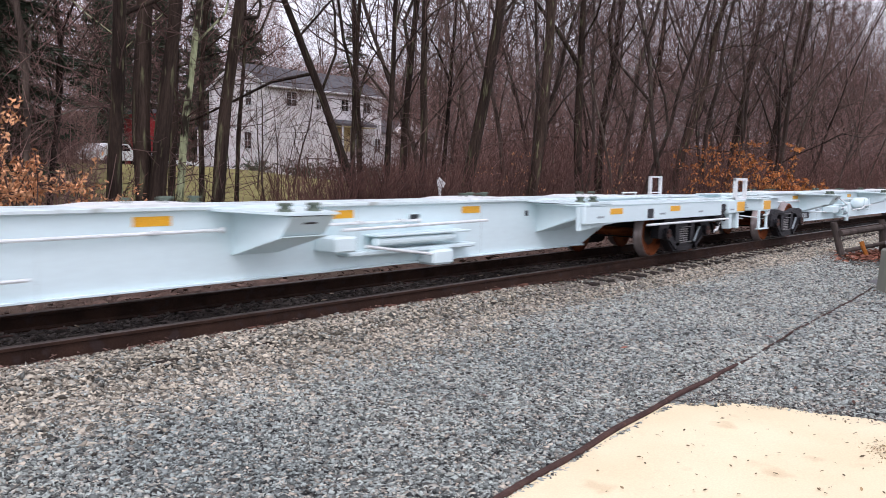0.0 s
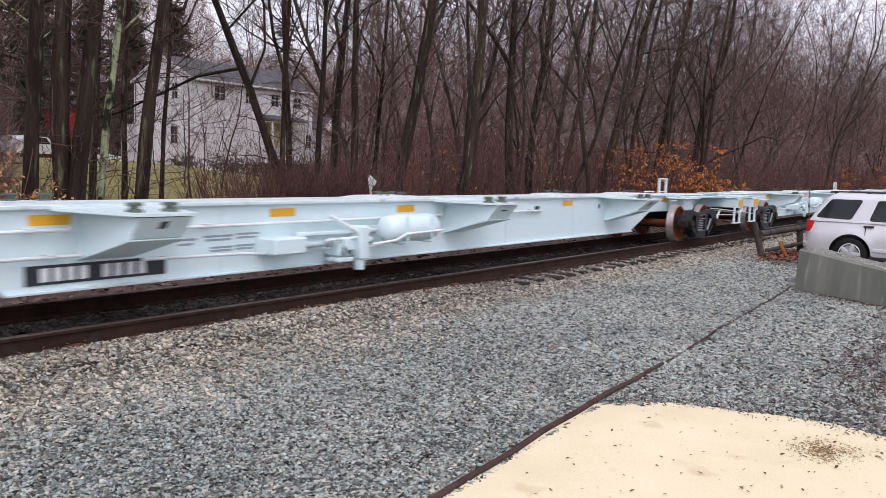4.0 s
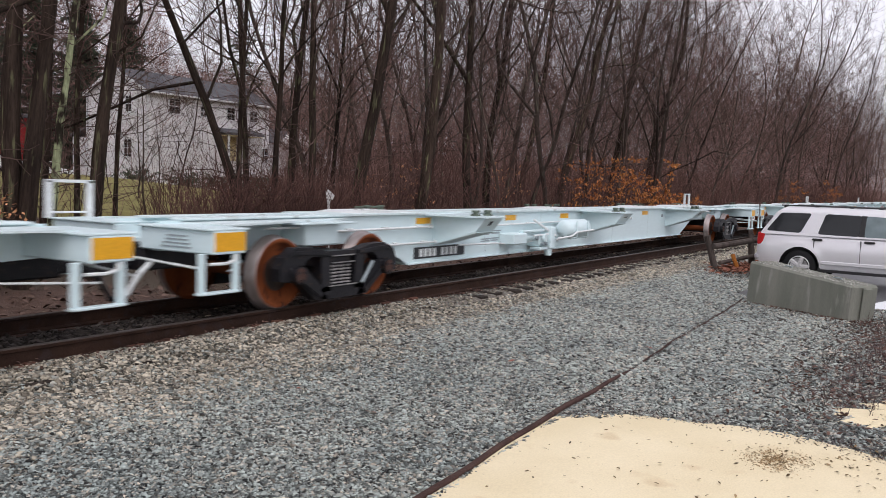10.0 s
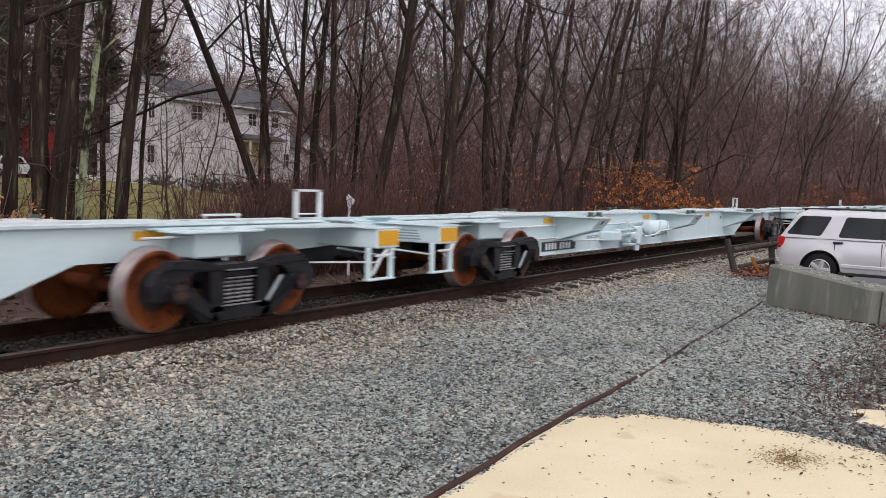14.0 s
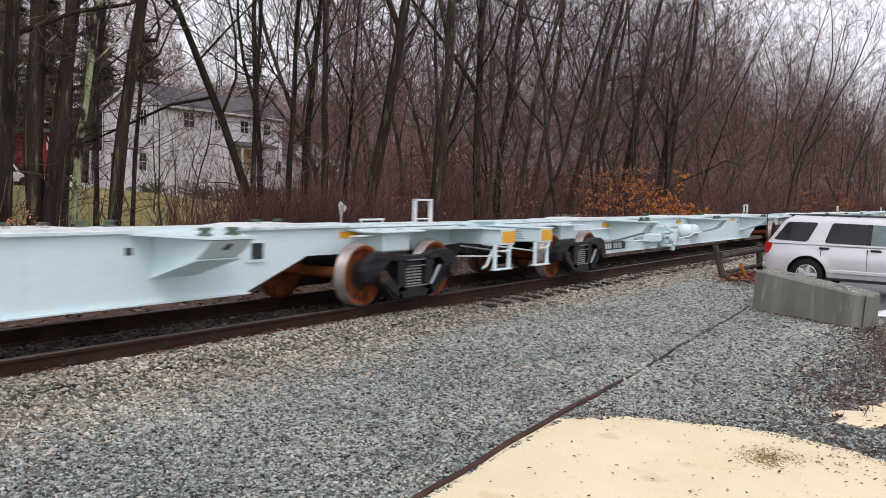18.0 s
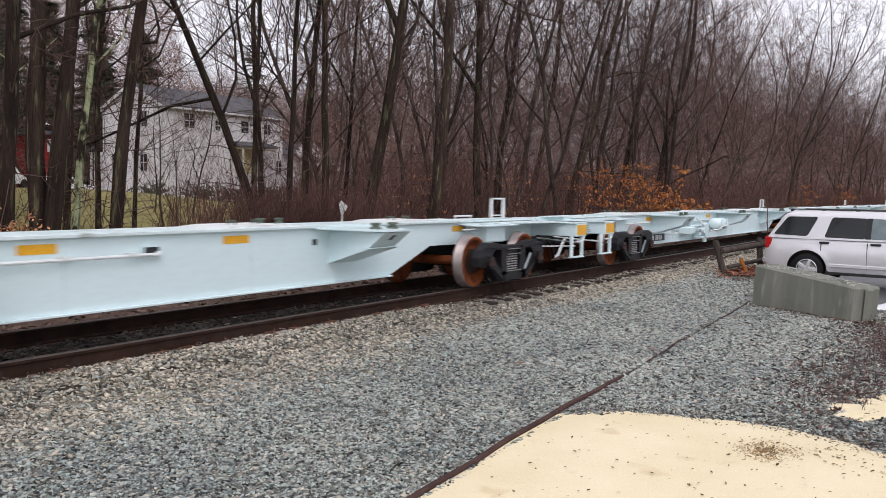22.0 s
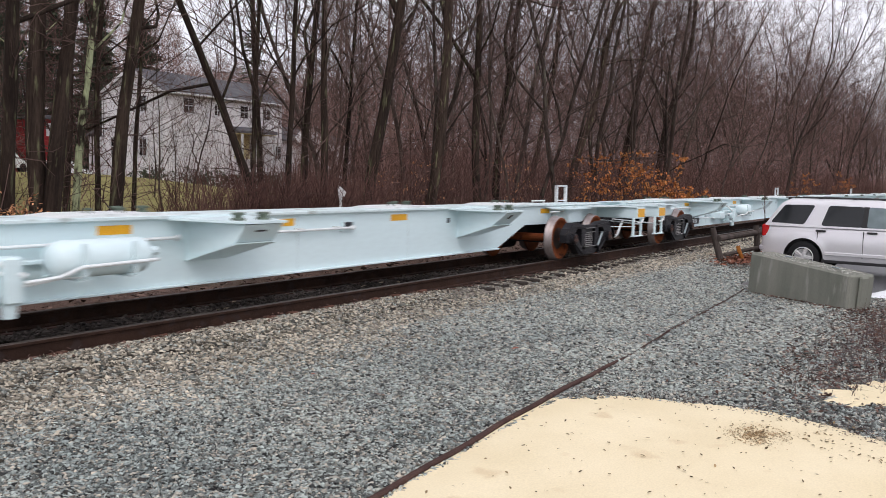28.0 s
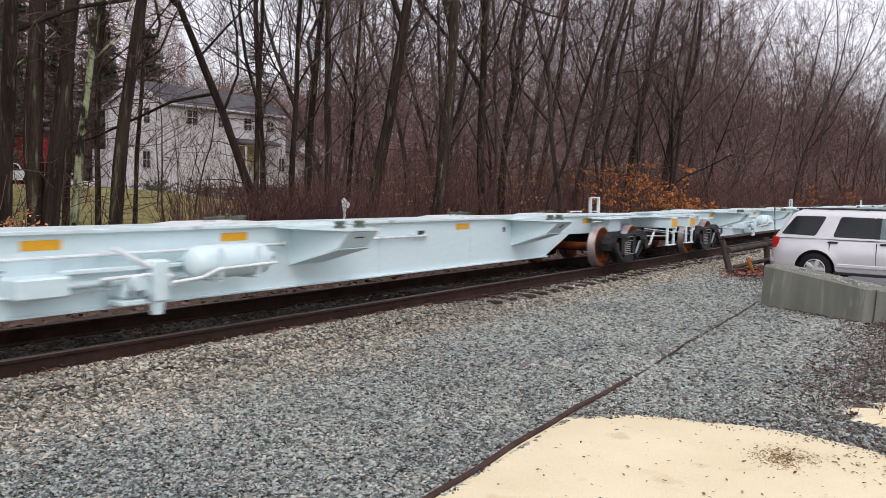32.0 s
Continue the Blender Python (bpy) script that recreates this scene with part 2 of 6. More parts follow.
def box(bm, x0, x1, y0, y1, z0, z1, bevel=0.0, mat=0):
    m = Matrix.Translation(((x0 + x1) / 2, (y0 + y1) / 2, (z0 + z1) / 2)) @ Matrix.Diagonal((abs(x1 - x0), abs(y1 - y0), abs(z1 - z0), 1))
    got = bmesh.ops.create_cube(bm, size=1, matrix=m)["verts"]
    if bevel:
        edges = list({e for v in got for e in v.link_edges})
        got = bmesh.ops.bevel(bm, geom=edges, offset=bevel, segments=1, affect="EDGES", profile=0.5)["verts"]
    if mat:
        for f in {f for v in got for f in v.link_faces}:
            f.material_index = mat
    return bm


def rod(bm, p, q, r, seg=8, r2=None, mat=0):
    p, q = Vector(p), Vector(q)
    d = q - p
    m = Matrix.Translation((p + q) / 2) @ d.to_track_quat("Z", "Y").to_matrix().to_4x4()
    got = bmesh.ops.create_cone(bm, cap_ends=True, segments=seg, radius1=r, radius2=r if r2 is None else r2, depth=d.length, matrix=m)["verts"]
    if mat:
        for f in {f for v in got for f in v.link_faces}:
            f.material_index = mat
    return bm


def prism(bm, outline, y0, y1):
    """A plate cut to an outline in x and z, from y0 to y1."""
    near = [bm.verts.new((x, y0, z)) for x, z in outline]
    far = [bm.verts.new((x, y1, z)) for x, z in outline]
    n = len(outline)
    bm.faces.new(near)
    bm.faces.new(far[::-1])
    for i in range(n):
        bm.faces.new((near[i], far[i], far[(i + 1) % n], near[(i + 1) % n]))
    bmesh.ops.recalc_face_normals(bm, faces=bm.faces[:])
    return bm


def lathe(bm, profile, seg=32, mats=None):
    """Turns a profile of (radius, y) round the y axis."""
    rings = [[bm.verts.new((r * math.cos(a), y, r * math.sin(a))) for a in (math.tau * i / seg for i in range(seg))] for r, y in profile]
    for k in range(len(rings) - 1):
        for i in range(seg):
            f = bm.faces.new((rings[k][i], rings[k][(i + 1) % seg], rings[k + 1][(i + 1) % seg], rings[k + 1][i]))
            if mats:
                f.material_index = mats[k]
            f.smooth = True
    return bm


def B():
    return bmesh.new()

# ---- ground, track, lot ----
def smooth01(a, b, v):
    t = min(1.0, max(0.0, (v - a) / (b - a)))
    return t * t * (3 - 2 * t)


BED = ZR - 0.20   # ballast between the ties


def ground_z(x, y):
    z = 0.0
    z += BED * (smooth01(6.0, 6.62, y) - smooth01(9.2, 9.9, y))
    z += 0.045 * (smooth01(6.3, 6.6, y) - smooth01(6.98, 7.02, y)) * (1 - smooth01(9, 12, x))
    z += 0.25 * smooth01(10.5, 14, y) * (0.6 + 0.4 * math.sin(x * 0.23 + 1) * math.cos(y * 0.31))
    z -= 0.16 * smooth01(15.6, 17.2, x) * (1 - smooth01(4.3, 5.2, y))
    z += smooth01(16, 48, y) * (0.45 + 1.2 * smooth01(44, 28, x)) * smooth01(70, 56, x)
    z += 10.0 * smooth01(70, 190, y) + 3.0 * smooth01(26, 60, y) * smooth01(45, 90, x)
    return z


def axis(lo, hi, near0, near1, fine, coarse):
    v, out = lo, []
    while v < hi:
        out.append(v)
        gap = max(near0 - v, v - near1, 0)
        v += min(coarse, fine + gap * 0.12)
    return out + [hi]


def build_ground():
    xs, ys = axis(-900, 1500, 0, 30, 0.5, 60), axis(-900, 1500, -1, 14, 0.2, 60)
    verts = [(x, y, ground_z(x, y)) for y in ys for x in xs]
    w = len(xs)
    faces = [(j * w + i, j * w + i + 1, (j + 1) * w + i + 1, (j + 1) * w + i) for j in range(len(ys) - 1) for i in range(w - 1)]
    m = bpy.data.materials.new("gravel_and_leaf_litter")
    m.use_nodes = True
    n, link = m.node_tree.nodes, m.node_tree.links.new
    geo = n.new("ShaderNodeNewGeometry")
    sep = n.new("ShaderNodeSeparateXYZ")
    link(geo.outputs["Position"], sep.inputs[0])

    def noise_at(s, d=5.0):
        k = n.new("ShaderNodeTexNoise")
        k.inputs["Scale"].default_value, k.inputs["Detail"].default_value = s, d
        link(geo.outputs["Position"], k.inputs["Vector"])
        return k.outputs[0]

    def math_(op, a, b):
        k = n.new("ShaderNodeMath")
        k.operation = op
        for s, v in zip(k.inputs, (a, b)):
            if isinstance(v, (int, float)):
                s.default_value = v
            else:
                link(v, s)
        return k.outputs[0]

    def span(src, a, b):
        k = n.new("ShaderNodeMapRange")
        k.inputs[1].default_value, k.inputs[2].default_value = a, b
        link(src, k.inputs[0])
        return k.outputs[0]

    def mix(f, p, q, mode="MIX"):
        k = n.new("ShaderNodeMixRGB")
        k.blend_type = mode
        for s, v in zip(k.inputs, (f, p, q)):
            if isinstance(v, tuple):
                s.default_value = (*v, 1)
            elif isinstance(v, (int, float)):
                s.default_value = v
            else:
                link(v, s)
        return k.outputs[0]

    cell = n.new("ShaderNodeTexVoronoi")
    cell.inputs["Scale"].default_value = 44
    link(geo.outputs["Position"], cell.inputs["Vector"])
    tone = n.new("ShaderNodeSeparateColor")
    link(cell.outputs["Color"], tone.inputs[0])
    wob = math_("ADD", sep.outputs[1], math_("MULTIPLY", math_("SUBTRACT", noise_at(0.9), 0.5), 1.2))
    grey = mix(tone.outputs[0], (0.025, 0.028, 0.028), (0.235, 0.25, 0.24))
    tan = mix(tone.outputs[0], (0.035, 0.030, 0.024), (0.32, 0.28, 0.23))
    # Bed between the rails: shade below the wagons is mixed into this dark tone.
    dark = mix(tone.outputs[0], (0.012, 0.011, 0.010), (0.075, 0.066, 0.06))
    litter = mix(noise_at(9, 8), (0.05, 0.028, 0.02), (0.18, 0.10, 0.07))
    litter = mix(span(noise_at(0.35, 4), 0.45, 0.65), litter, (0.10, 0.075, 0.05))
    col = mix(span(wob, 5.2, 6.2), grey, tan)
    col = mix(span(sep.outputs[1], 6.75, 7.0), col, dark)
    col = mix(span(wob, 9.0, 9.8), col, litter)
    # dirt and dead leaves by the lot's edge
    dirt = math_("MULTIPLY", span(sep.outputs[0], 6.6, 8.6), span(math_("ADD", sep.outputs[1], math_("MULTIPLY", noise_at(1.6), 1.6)), 3.3, 2.0))
    col = mix(dirt, col, mix(noise_at(14, 6), (0.040, 0.030, 0.028), (0.115, 0.088, 0.082)))
    bsdf = n["Principled BSDF"]
    link(col, bsdf.inputs["Base Color"])
    bsdf.inputs["Roughness"].default_value = 0.75
    bp = n.new("ShaderNodeBump")
    bp.inputs["Strength"].default_value, bp.inputs["Distance"].default_value = 0.9, 0.03
    link(math_("ADD", math_("MULTIPLY", cell.outputs["Distance"], -1.2), math_("MULTIPLY", noise_at(18), 0.6)), bp.inputs["Height"])
    link(bp.outputs[0], bsdf.inputs["Normal"])
    tagged(raw("ground", verts, faces, m, smooth=True), "grey crushed stone lot, ballast and brown leaf litter", "ground", kind="structure")


build_ground()


def build_track():
    x0, x1 = -60, 220
    track = thing("railway_track", "single railway track with brown rusted rails on dark ties", "railway track", kind="structure")
    prof = [(-0.076, -0.18), (0.076, -0.18), (0.076, -0.166), (0.012, -0.150), (0.010, -0.045), (0.034, -0.035), (0.036, -0.008), (0.028, 0.0), (-0.028, 0.0), (-0.036, -0.008), (-0.034, -0.035), (-0.010, -0.045), (-0.012, -0.150), (-0.076, -0.166)]
    for s in (-1, 1):
        yc = YC + s * 0.7535
        n = len(prof)
        xs = [x0 + 7 * i for i in range(41)]
        verts = [(x, yc + y, ZR + z) for x in xs for y, z in prof]
        faces = [(i * n + k, i * n + (k + 1) % n, (i + 1) * n + (k + 1) % n, (i + 1) * n + k) for i in range(len(xs) - 1) for k in range(n)]
        rail = raw("rail", verts, faces, [RAILSIDE, RAILTOP], track)
        for p in rail.data.polygons:
            if p.index % n in (6, 7, 8):
                p.material_index = 1
    rr = random.Random(3)
    tie_mesh = None
    plate_mesh = None
    spike_mesh = None
    for i in range(130):
        x = -6 + i * 0.53 + rr.uniform(-0.03, 0.03)
        if tie_mesh is None:
            tie = part("tie", box(B(), -0.115, 0.115, -1.3, 1.3, -0.18, 0, 0.012), TIE, track)
            tie_mesh = tie.data
        else:
            tie = new("tie", tie_mesh)
            tie.parent = track
        tie.matrix_basis = pose(x, YC + rr.uniform(-0.05, 0.05), ZR - 0.186 + rr.uniform(-0.012, 0.0), 0, 0, rr.uniform(-1.5, 1.5))
        if x < 36:
            for s in (-1, 1):
                if plate_mesh is None:
                    pl = part("tie_plate", box(B(), -0.09, 0.09, -0.17, 0.17, 0, 0.012), OLDIRON, track)
                    plate_mesh = pl.data
                else:
                    pl = new("tie_plate", plate_mesh)
                    pl.parent = track
                pl.matrix_basis = pose(x, YC + s * 0.7535, ZR - 0.1905)
    clip = None
    scale = surface("flaky_red_scale", (0.085, 0.042, 0.030), (0.14, 0.066, 0.046), 9, 0.9, 0, 50, 0.5, vary=0.4)
    for i in range(20):
        x = 1.6 + i * 0.53 + rr.uniform(-0.12, 0.12)
        if rr.random() < 0.35:
            continue
        if clip is None:
            at = part("rail_anchor", box(B(), -0.09, 0.09, -0.05, 0.04, 0, 0.045, 0.012), scale, track)
            clip = at.data
        else:
            at = new("rail_anchor", clip)
            at.parent = track
        at.matrix_basis = pose(x, YC - 0.7535 - 0.095, ZR - 0.172, rr.uniform(-12, 4), rr.uniform(-6, 6), rr.uniform(-14, 14))
    # far sleepers, joined
    bm = B()
    x = -6 + 130 * 0.53
    while x < x1:
        box(bm, x - 0.115, x + 0.115, YC - 1.3, YC + 1.3, ZR - 0.37, ZR - 0.188)
        x += 0.53
    tagged(part("far_ties", bm, TIE, track), kind="stuff")


build_track()


def scatter(name, count, area, size, material, label, keep=None, seed=1, sink=0.35, flat=0.6):
    """Loose stones as one object: angular chips, each a jagged octahedron."""
    rg = np.random.default_rng(seed)
    oct8 = np.array([(1, 0, 0), (0, 1, 0), (-1, 0, 0), (0, -1, 0), (0, 0, 1), (0, 0, -1)], float)
    tri = np.array([(0, 1, 4), (1, 2, 4), (2, 3, 4), (3, 0, 4), (1, 0, 5), (2, 1, 5), (3, 2, 5), (0, 3, 5)])
    x0, x1, y0, y1 = area
    x, y = rg.uniform(x0, x1, count), rg.uniform(y0, y1, count)
    if keep is not None:
        ok = np.array([keep(a, b, rg) for a, b in zip(x, y)])
        x, y = x[ok], y[ok]
    k = len(x)
    r = size * np.minimum(1.7, np.exp(rg.normal(0, 0.34, k)))
    sc = rg.uniform(0.75, 1.25, (k, 1, 3)) * np.array([1.45, 0.95, flat])
    pts = (oct8[None] + rg.normal(0, 0.34, (k, 6, 3))) * sc
    a = rg.uniform(0, math.tau, k)
    tl = rg.normal(0, 0.45, k)
    ca, sa, ct, st = np.cos(a), np.sin(a), np.cos(tl), np.sin(tl)
    px, py, pz = pts[..., 0], pts[..., 1], pts[..., 2]
    py, pz = py * ct[:, None] - pz * st[:, None], py * st[:, None] + pz * ct[:, None]
    px, py = px * ca[:, None] - py * sa[:, None], px * sa[:, None] + py * ca[:, None]
    gz = np.array([ground_z(p, q) for p, q in zip(x, y)])
    v = np.stack([px * r[:, None] + x[:, None], py * r[:, None] + y[:, None], pz * r[:, None] + (gz + r * (1 - sink) * flat * 0.5)[:, None]], -1).reshape(-1, 3)
    f = (tri[None] + 6 * np.arange(k)[:, None, None]).reshape(-1, 3)
    me = bpy.data.meshes.new(name)
    me.vertices.add(len(v))
    me.vertices.foreach_set("co", v.ravel())
    me.loops.add(f.size)
    me.loops.foreach_set("vertex_index", f.ravel().astype(np.int32))
    me.polygons.add(len(f))
    me.polygons.foreach_set("loop_start", np.arange(0, f.size, 3, dtype=np.int32))
    me.update(calc_edges=True)
    me.materials.append(material)
    return tagged(new(name, me), label, "gravel", kind="stuff")


def strip_y(x):
    """The half-buried iron strip's line across the lot."""
    return 2.45 + 0.0667 * x


def main_rim(a):
    # rounded tongue of sand: an ellipse about (4.4, 0.2), cut off along the iron strip
    ex, ey = 2.62 + 0.06 * math.sin(3 * a), 3.6
    c = ex * ey / math.hypot(ey * math.cos(a), ex * math.sin(a)) + 0.03 * math.sin(7 * a + 1) + 0.02 * math.sin(17 * a + 1) + 0.012 * math.sin(41 * a)
    c += 0.20 * math.exp(-((a - 0.70) / 0.28) ** 2) - 0.42 * math.exp(-(a / 0.24) ** 2)
    if math.sin(a) > 0.2:
        lim = (strip_y(4.4) + 0.0 - 0.2) / max(1e-3, math.sin(a) - 0.0667 * math.cos(a))
        c = min(c, lim)
    return c


def sand_edge(x, y):
    """Above 0 inside the sand."""
    return main_rim(math.atan2(y - 0.2, x - 4.4)) - math.hypot(x - 4.4, y - 0.2)


def on_gravel(x, y, rg):
    if x > 9 and y > 6.40 and rg.random() < 0.9 * smooth01(9, 11, x):   # tie ends lie bare
        return False
    if y > 6.93 or sand_edge(x, y) > rg.uniform(-0.02, 0.09) - 0.06 * math.sin(9 * x) * math.sin(7 * y):
        return False
    if abs(y - strip_y(x)) < (0.035 if x < 7.9 else 0.028) and x < 16 and rg.random() < (1.0 if x < 7.9 else 0.93):
        return False
    if x > 6.8 and y < 1.30 + 0.3 * math.sin(2 * x) + 0.25 * math.sin(5.3 * x) + 0.25 * smooth01(9, 12, x) and rg.random() < 0.55:   # worn to dirt
        return False
    if rg.random() > smooth01(0.9, 2.2, x) * smooth01(-0.4, 0.5, y):
        return False
    d = math.hypot(x, y)
    return rg.random() < min(1.0, (7.0 / max(d, 1)) ** 1.6) and abs(math.atan2(y, x) - 0.57) < 0.62


def grey_zone(x, y, rg):
    return on_gravel(x, y, rg) and rg.random() > smooth01(5.3, 6.4, y + rg.normal(0, 0.35)) * 0.85


def tan_zone(x, y, rg):
    return on_gravel(x, y, rg) and rg.random() < smooth01(5.25, 6.45, y + rg.normal(0, 0.35))


def between_rails(x, y, rg):
    return rg.random() < min(1.0, (9.0 / math.hypot(x, y)) ** 1.5)


scatter("lot_gravel", 560000, (0.9, 19, -0.4, 6.94), 0.0118, STONE_A, "grey crushed stone lying loose over the lot", grey_zone, 11)
scatter("shoulder_gravel", 150000, (1.5, 19, 4.6, 6.94), 0.0165, STONE_B, "tan crushed stone along the track shoulder", tan_zone, 12)
def far_zone(x, y, rg):
    if y > 6.40 and rg.random() < 0.9:
        return False
    return abs(y - strip_y(x)) > (0.030 if rg.random() < 0.92 else 0.0) and (x < 15.4 or y > 3.6) and (y > 1.8 + 0.3 * math.sin(1.7 * x) or rg.random() < 0.25)


scatter("far_gravel", 120000, (8.0, 17.5, 1.2, 6.0), 0.0165, STONE_A, "coarse grey stone on the far part of the lot", far_zone, 14)
scatter("fence_gravel", 46000, (13, 30, 4.1, 5.9), 0.018, STONE_A, "coarse grey stone round the log fence", far_zone, 15)
scatter("ballast_edge", 26000, (13, 30, 5.7, 6.94), 0.020, STONE_B, "tan stone at the ballast's edge by the fence", far_zone, 16)
scatter("track_ballast", 26000, (1.5, 22, 7.06, 8.48), 0.024, STONE_C, "dark dirty ballast stones between the rails, with the train's shade in their colour", between_rails, 13)

# ---- train: one wagon type, built once and copied ----
S, W = 0.34, 1.32      # half width of the spine, and over the arms and end sills


BOGIES = (2.12, 20.95)   # bogie centres behind the front sill
DASHES = (4.80, 7.72, 10.12, 12.62, 15.15)


def build_wagon(lead=False, dashes=DASHES, side_port=False):
    wagon = thing("container_wagon", "pale aqua skeletal container wagon, empty, with a deep spine", "railway wagon", "wagons of the train")
    rear = 23.05 if lead else 23.20
    # spine: deep fish-bellied box, shallow over the bogies and open on top towards the couplers
    side = [(-0.1, 0.84), (-0.1, 0.72), (1.2, 0.66), (3.75, 0.66), (4.57, 0.29), (18.43, 0.29), (19.5, 0.68), (21.8, 0.66), (23.2, 0.72), (23.2, 0.84), (20.6, 0.84), (20.6, 1.04), (2.9, 1.04), (2.9, 0.84)]
    bm = prism(B(), side, -S, S)
    part("spine", bm, PAINT, wagon)
    for x0, x1 in ((-0.1, 2.9), (20.6, 23.2)):
        for sd in (-1, 1):
            ya, yb = sorted((sd * S, sd * (S - 0.025)))
            part("end_web", box(B(), x0, x1, ya, yb, 0.838, 1.036), PAINT, wagon)
    bm = B()
    box(bm, 2.6, 20.9, -S - 0.06, S + 0.06, 1.036, 1.076, 0.006)
    part("top_flange", bm, PLATE, wagon)
    for x0, x1 in ((0.2, 2.6), (20.9, 23.04)):
        for sd in (-1, 1):
            ya, yb = sorted((sd * 0.16, sd * (S + 0.06)))
            part("end_flange", box(B(), x0, x1, ya, yb, 1.036, 1.062, 0.005), PLATE, wagon)
    bm = B()
    box(bm, 4.56, 18.44, -S - 0.05, S + 0.05, 0.268, 0.292, 0.004)
    part("bottom_flange", bm, PAINT, wagon)
    for xc in (7.0, 9.2, 13.1, 15.6):   # weld seams of the spine plates
        for sd in (-1, 1):
            part("weld_seam", box(B(), xc - 0.006, xc + 0.006, sd * S, sd * (S + 0.003), 0.30, 1.03), PLATE, wagon)
    # container arms
    for xc, inset in ((5.58, 0.2), (11.56, 0.2), (17.33, 0.28)):
        for s in (-1, 1):
            bm = B()
            w0, w1 = 0.62, 0.285
            ys, yo, yl = s * S, s * W, s * (W - inset)
            top = [(xc - w0, ys, 1.05), (xc + w0, ys, 1.05), (xc + w1 + 0.03, yo, 1.035), (xc - w1 - 0.03, yo, 1.035)]
            low = [(xc - w1 * 1.02, ys, 0.56), (xc + w1 * 1.02, ys, 0.56), (xc + w1, yl, 0.80), (xc - w1, yl, 0.80)]
            upper = [bm.verts.new(p) for p in top]
            roof = [bm.verts.new((x, y, z - 0.025)) for x, y, z in top]
            bm.faces.new(upper)
            bm.faces.new(roof[::-1])
            for i in range(4):
                bm.faces.new((upper[i], upper[(i + 1) % 4], roof[(i + 1) % 4], roof[i]))
            yt = s * (W - 0.035)
            web = [bm.verts.new(p) for p in [(xc - w1, ys, 1.015), (xc + w1, ys, 1.015), (xc + w1, yt, 1.0), (xc - w1, yt, 1.0)] + low]
            for q in ((0, 1, 2, 3), (4, 5, 6, 7), (0, 1, 5, 4), (1, 2, 6, 5), (2, 3, 7, 6), (3, 0, 4, 7)):
                bm.faces.new([web[i] for i in q])
            bmesh.ops.recalc_face_normals(bm, faces=bm.faces[:])
            arm = part("arm", bm, PAINT, wagon)
            bm = B()   # lower flange, a little wider than the web
            e = 0.03
            q = [(xc - w1 - e, ys, 0.56), (xc + w1 + e, ys, 0.56), (xc + w1 + e, yl + s * 0.03, 0.797), (xc - w1 - e, yl + s * 0.03, 0.797)]
            v = [bm.verts.new(p) for p in q] + [bm.verts.new((x, y, z - 0.014)) for x, y, z in q]
            for f in ((0, 1, 2, 3), (4, 5, 6, 7), (0, 1, 5, 4), (1, 2, 6, 5), (2, 3, 7, 6), (3, 0, 4, 7)):
                bm.faces.new([v[i] for i in f])
            bmesh.ops.recalc_face_normals(bm, faces=bm.faces[:])
            part("lower_flange", bm, PAINT, arm)
            # slot or square hole in the sloping end plate, its inner shade a black panel
            hx, hz = (0.085, 0.010) if xc == 11.56 else (0.04, 0.035)
            zc = 0.925
            bm = B()
            slope = (abs(yt) - abs(yl)) / 0.20
            v = []
            for dx, dz in ((-hx, -hz), (hx, -hz), (hx, hz), (-hx, hz)):
                y = abs(yl) + (zc + dz - 0.80) * slope
                v.append((xc + dx, y, zc + dz))
            f = [bm.verts.new((x, s * (y + 0.004), z)) for x, y, z in v]
            k = [bm.verts.new((x, s * (y - 0.01), z)) for x, y, z in v]
            for q in ((f[0], f[1], f[2], f[3]), (f[0], f[1], k[1], k[0]), (f[1], f[2], k[2], k[1]), (f[2], f[3], k[3], k[2]), (f[3], f[0], k[0], k[3])):
                bm.faces.new(q)
            bmesh.ops.recalc_face_normals(bm, faces=bm.faces[:])
            part("slot", bm, BLACKPAINT, arm)
            for dx in (-0.19, 0.19):
                bm = B()
                yk = yo - s * 0.26
                rod(bm, (xc + dx, yk, 1.03), (xc + dx, yk, 1.062), 0.085, 14, 0.075)
                rod(bm, (xc + dx, yk, 1.06), (xc + dx, yk, 1.10), 0.05, 10)
                box(bm, xc + dx - 0.075, xc + dx + 0.075, yk - 0.035, yk + 0.035, 1.095, 1.125, 0.008)
                part("twist_lock", bm, GREENLOCK, arm)
    # raised cover plates on the spine
    for xc in (4.0, 10.45, 15.8, 19.1):
        bm = B()
        pts = [(xc - 0.75, 1.075), (xc - 0.45, 1.103), (xc + 0.45, 1.103), (xc + 0.75, 1.075)]
        prism(bm, pts, -0.38, 0.38)
        plate = part("cover_plate", bm, WHITEPAINT, wagon)
        for dx in (-0.2, 0.2):
            bm = B()
            rod(bm, (xc + dx, -0.06, 1.10), (xc + dx, -0.06, 1.145), 0.012, 6)
            rod(bm, (xc + dx, 0.06, 1.10), (xc + dx, 0.06, 1.145), 0.012, 6)
            rod(bm, (xc + dx, -0.07, 1.145), (xc + dx, 0.07, 1.145), 0.014, 6)
            part("lifting_loop", bm, GREENLOCK, plate)
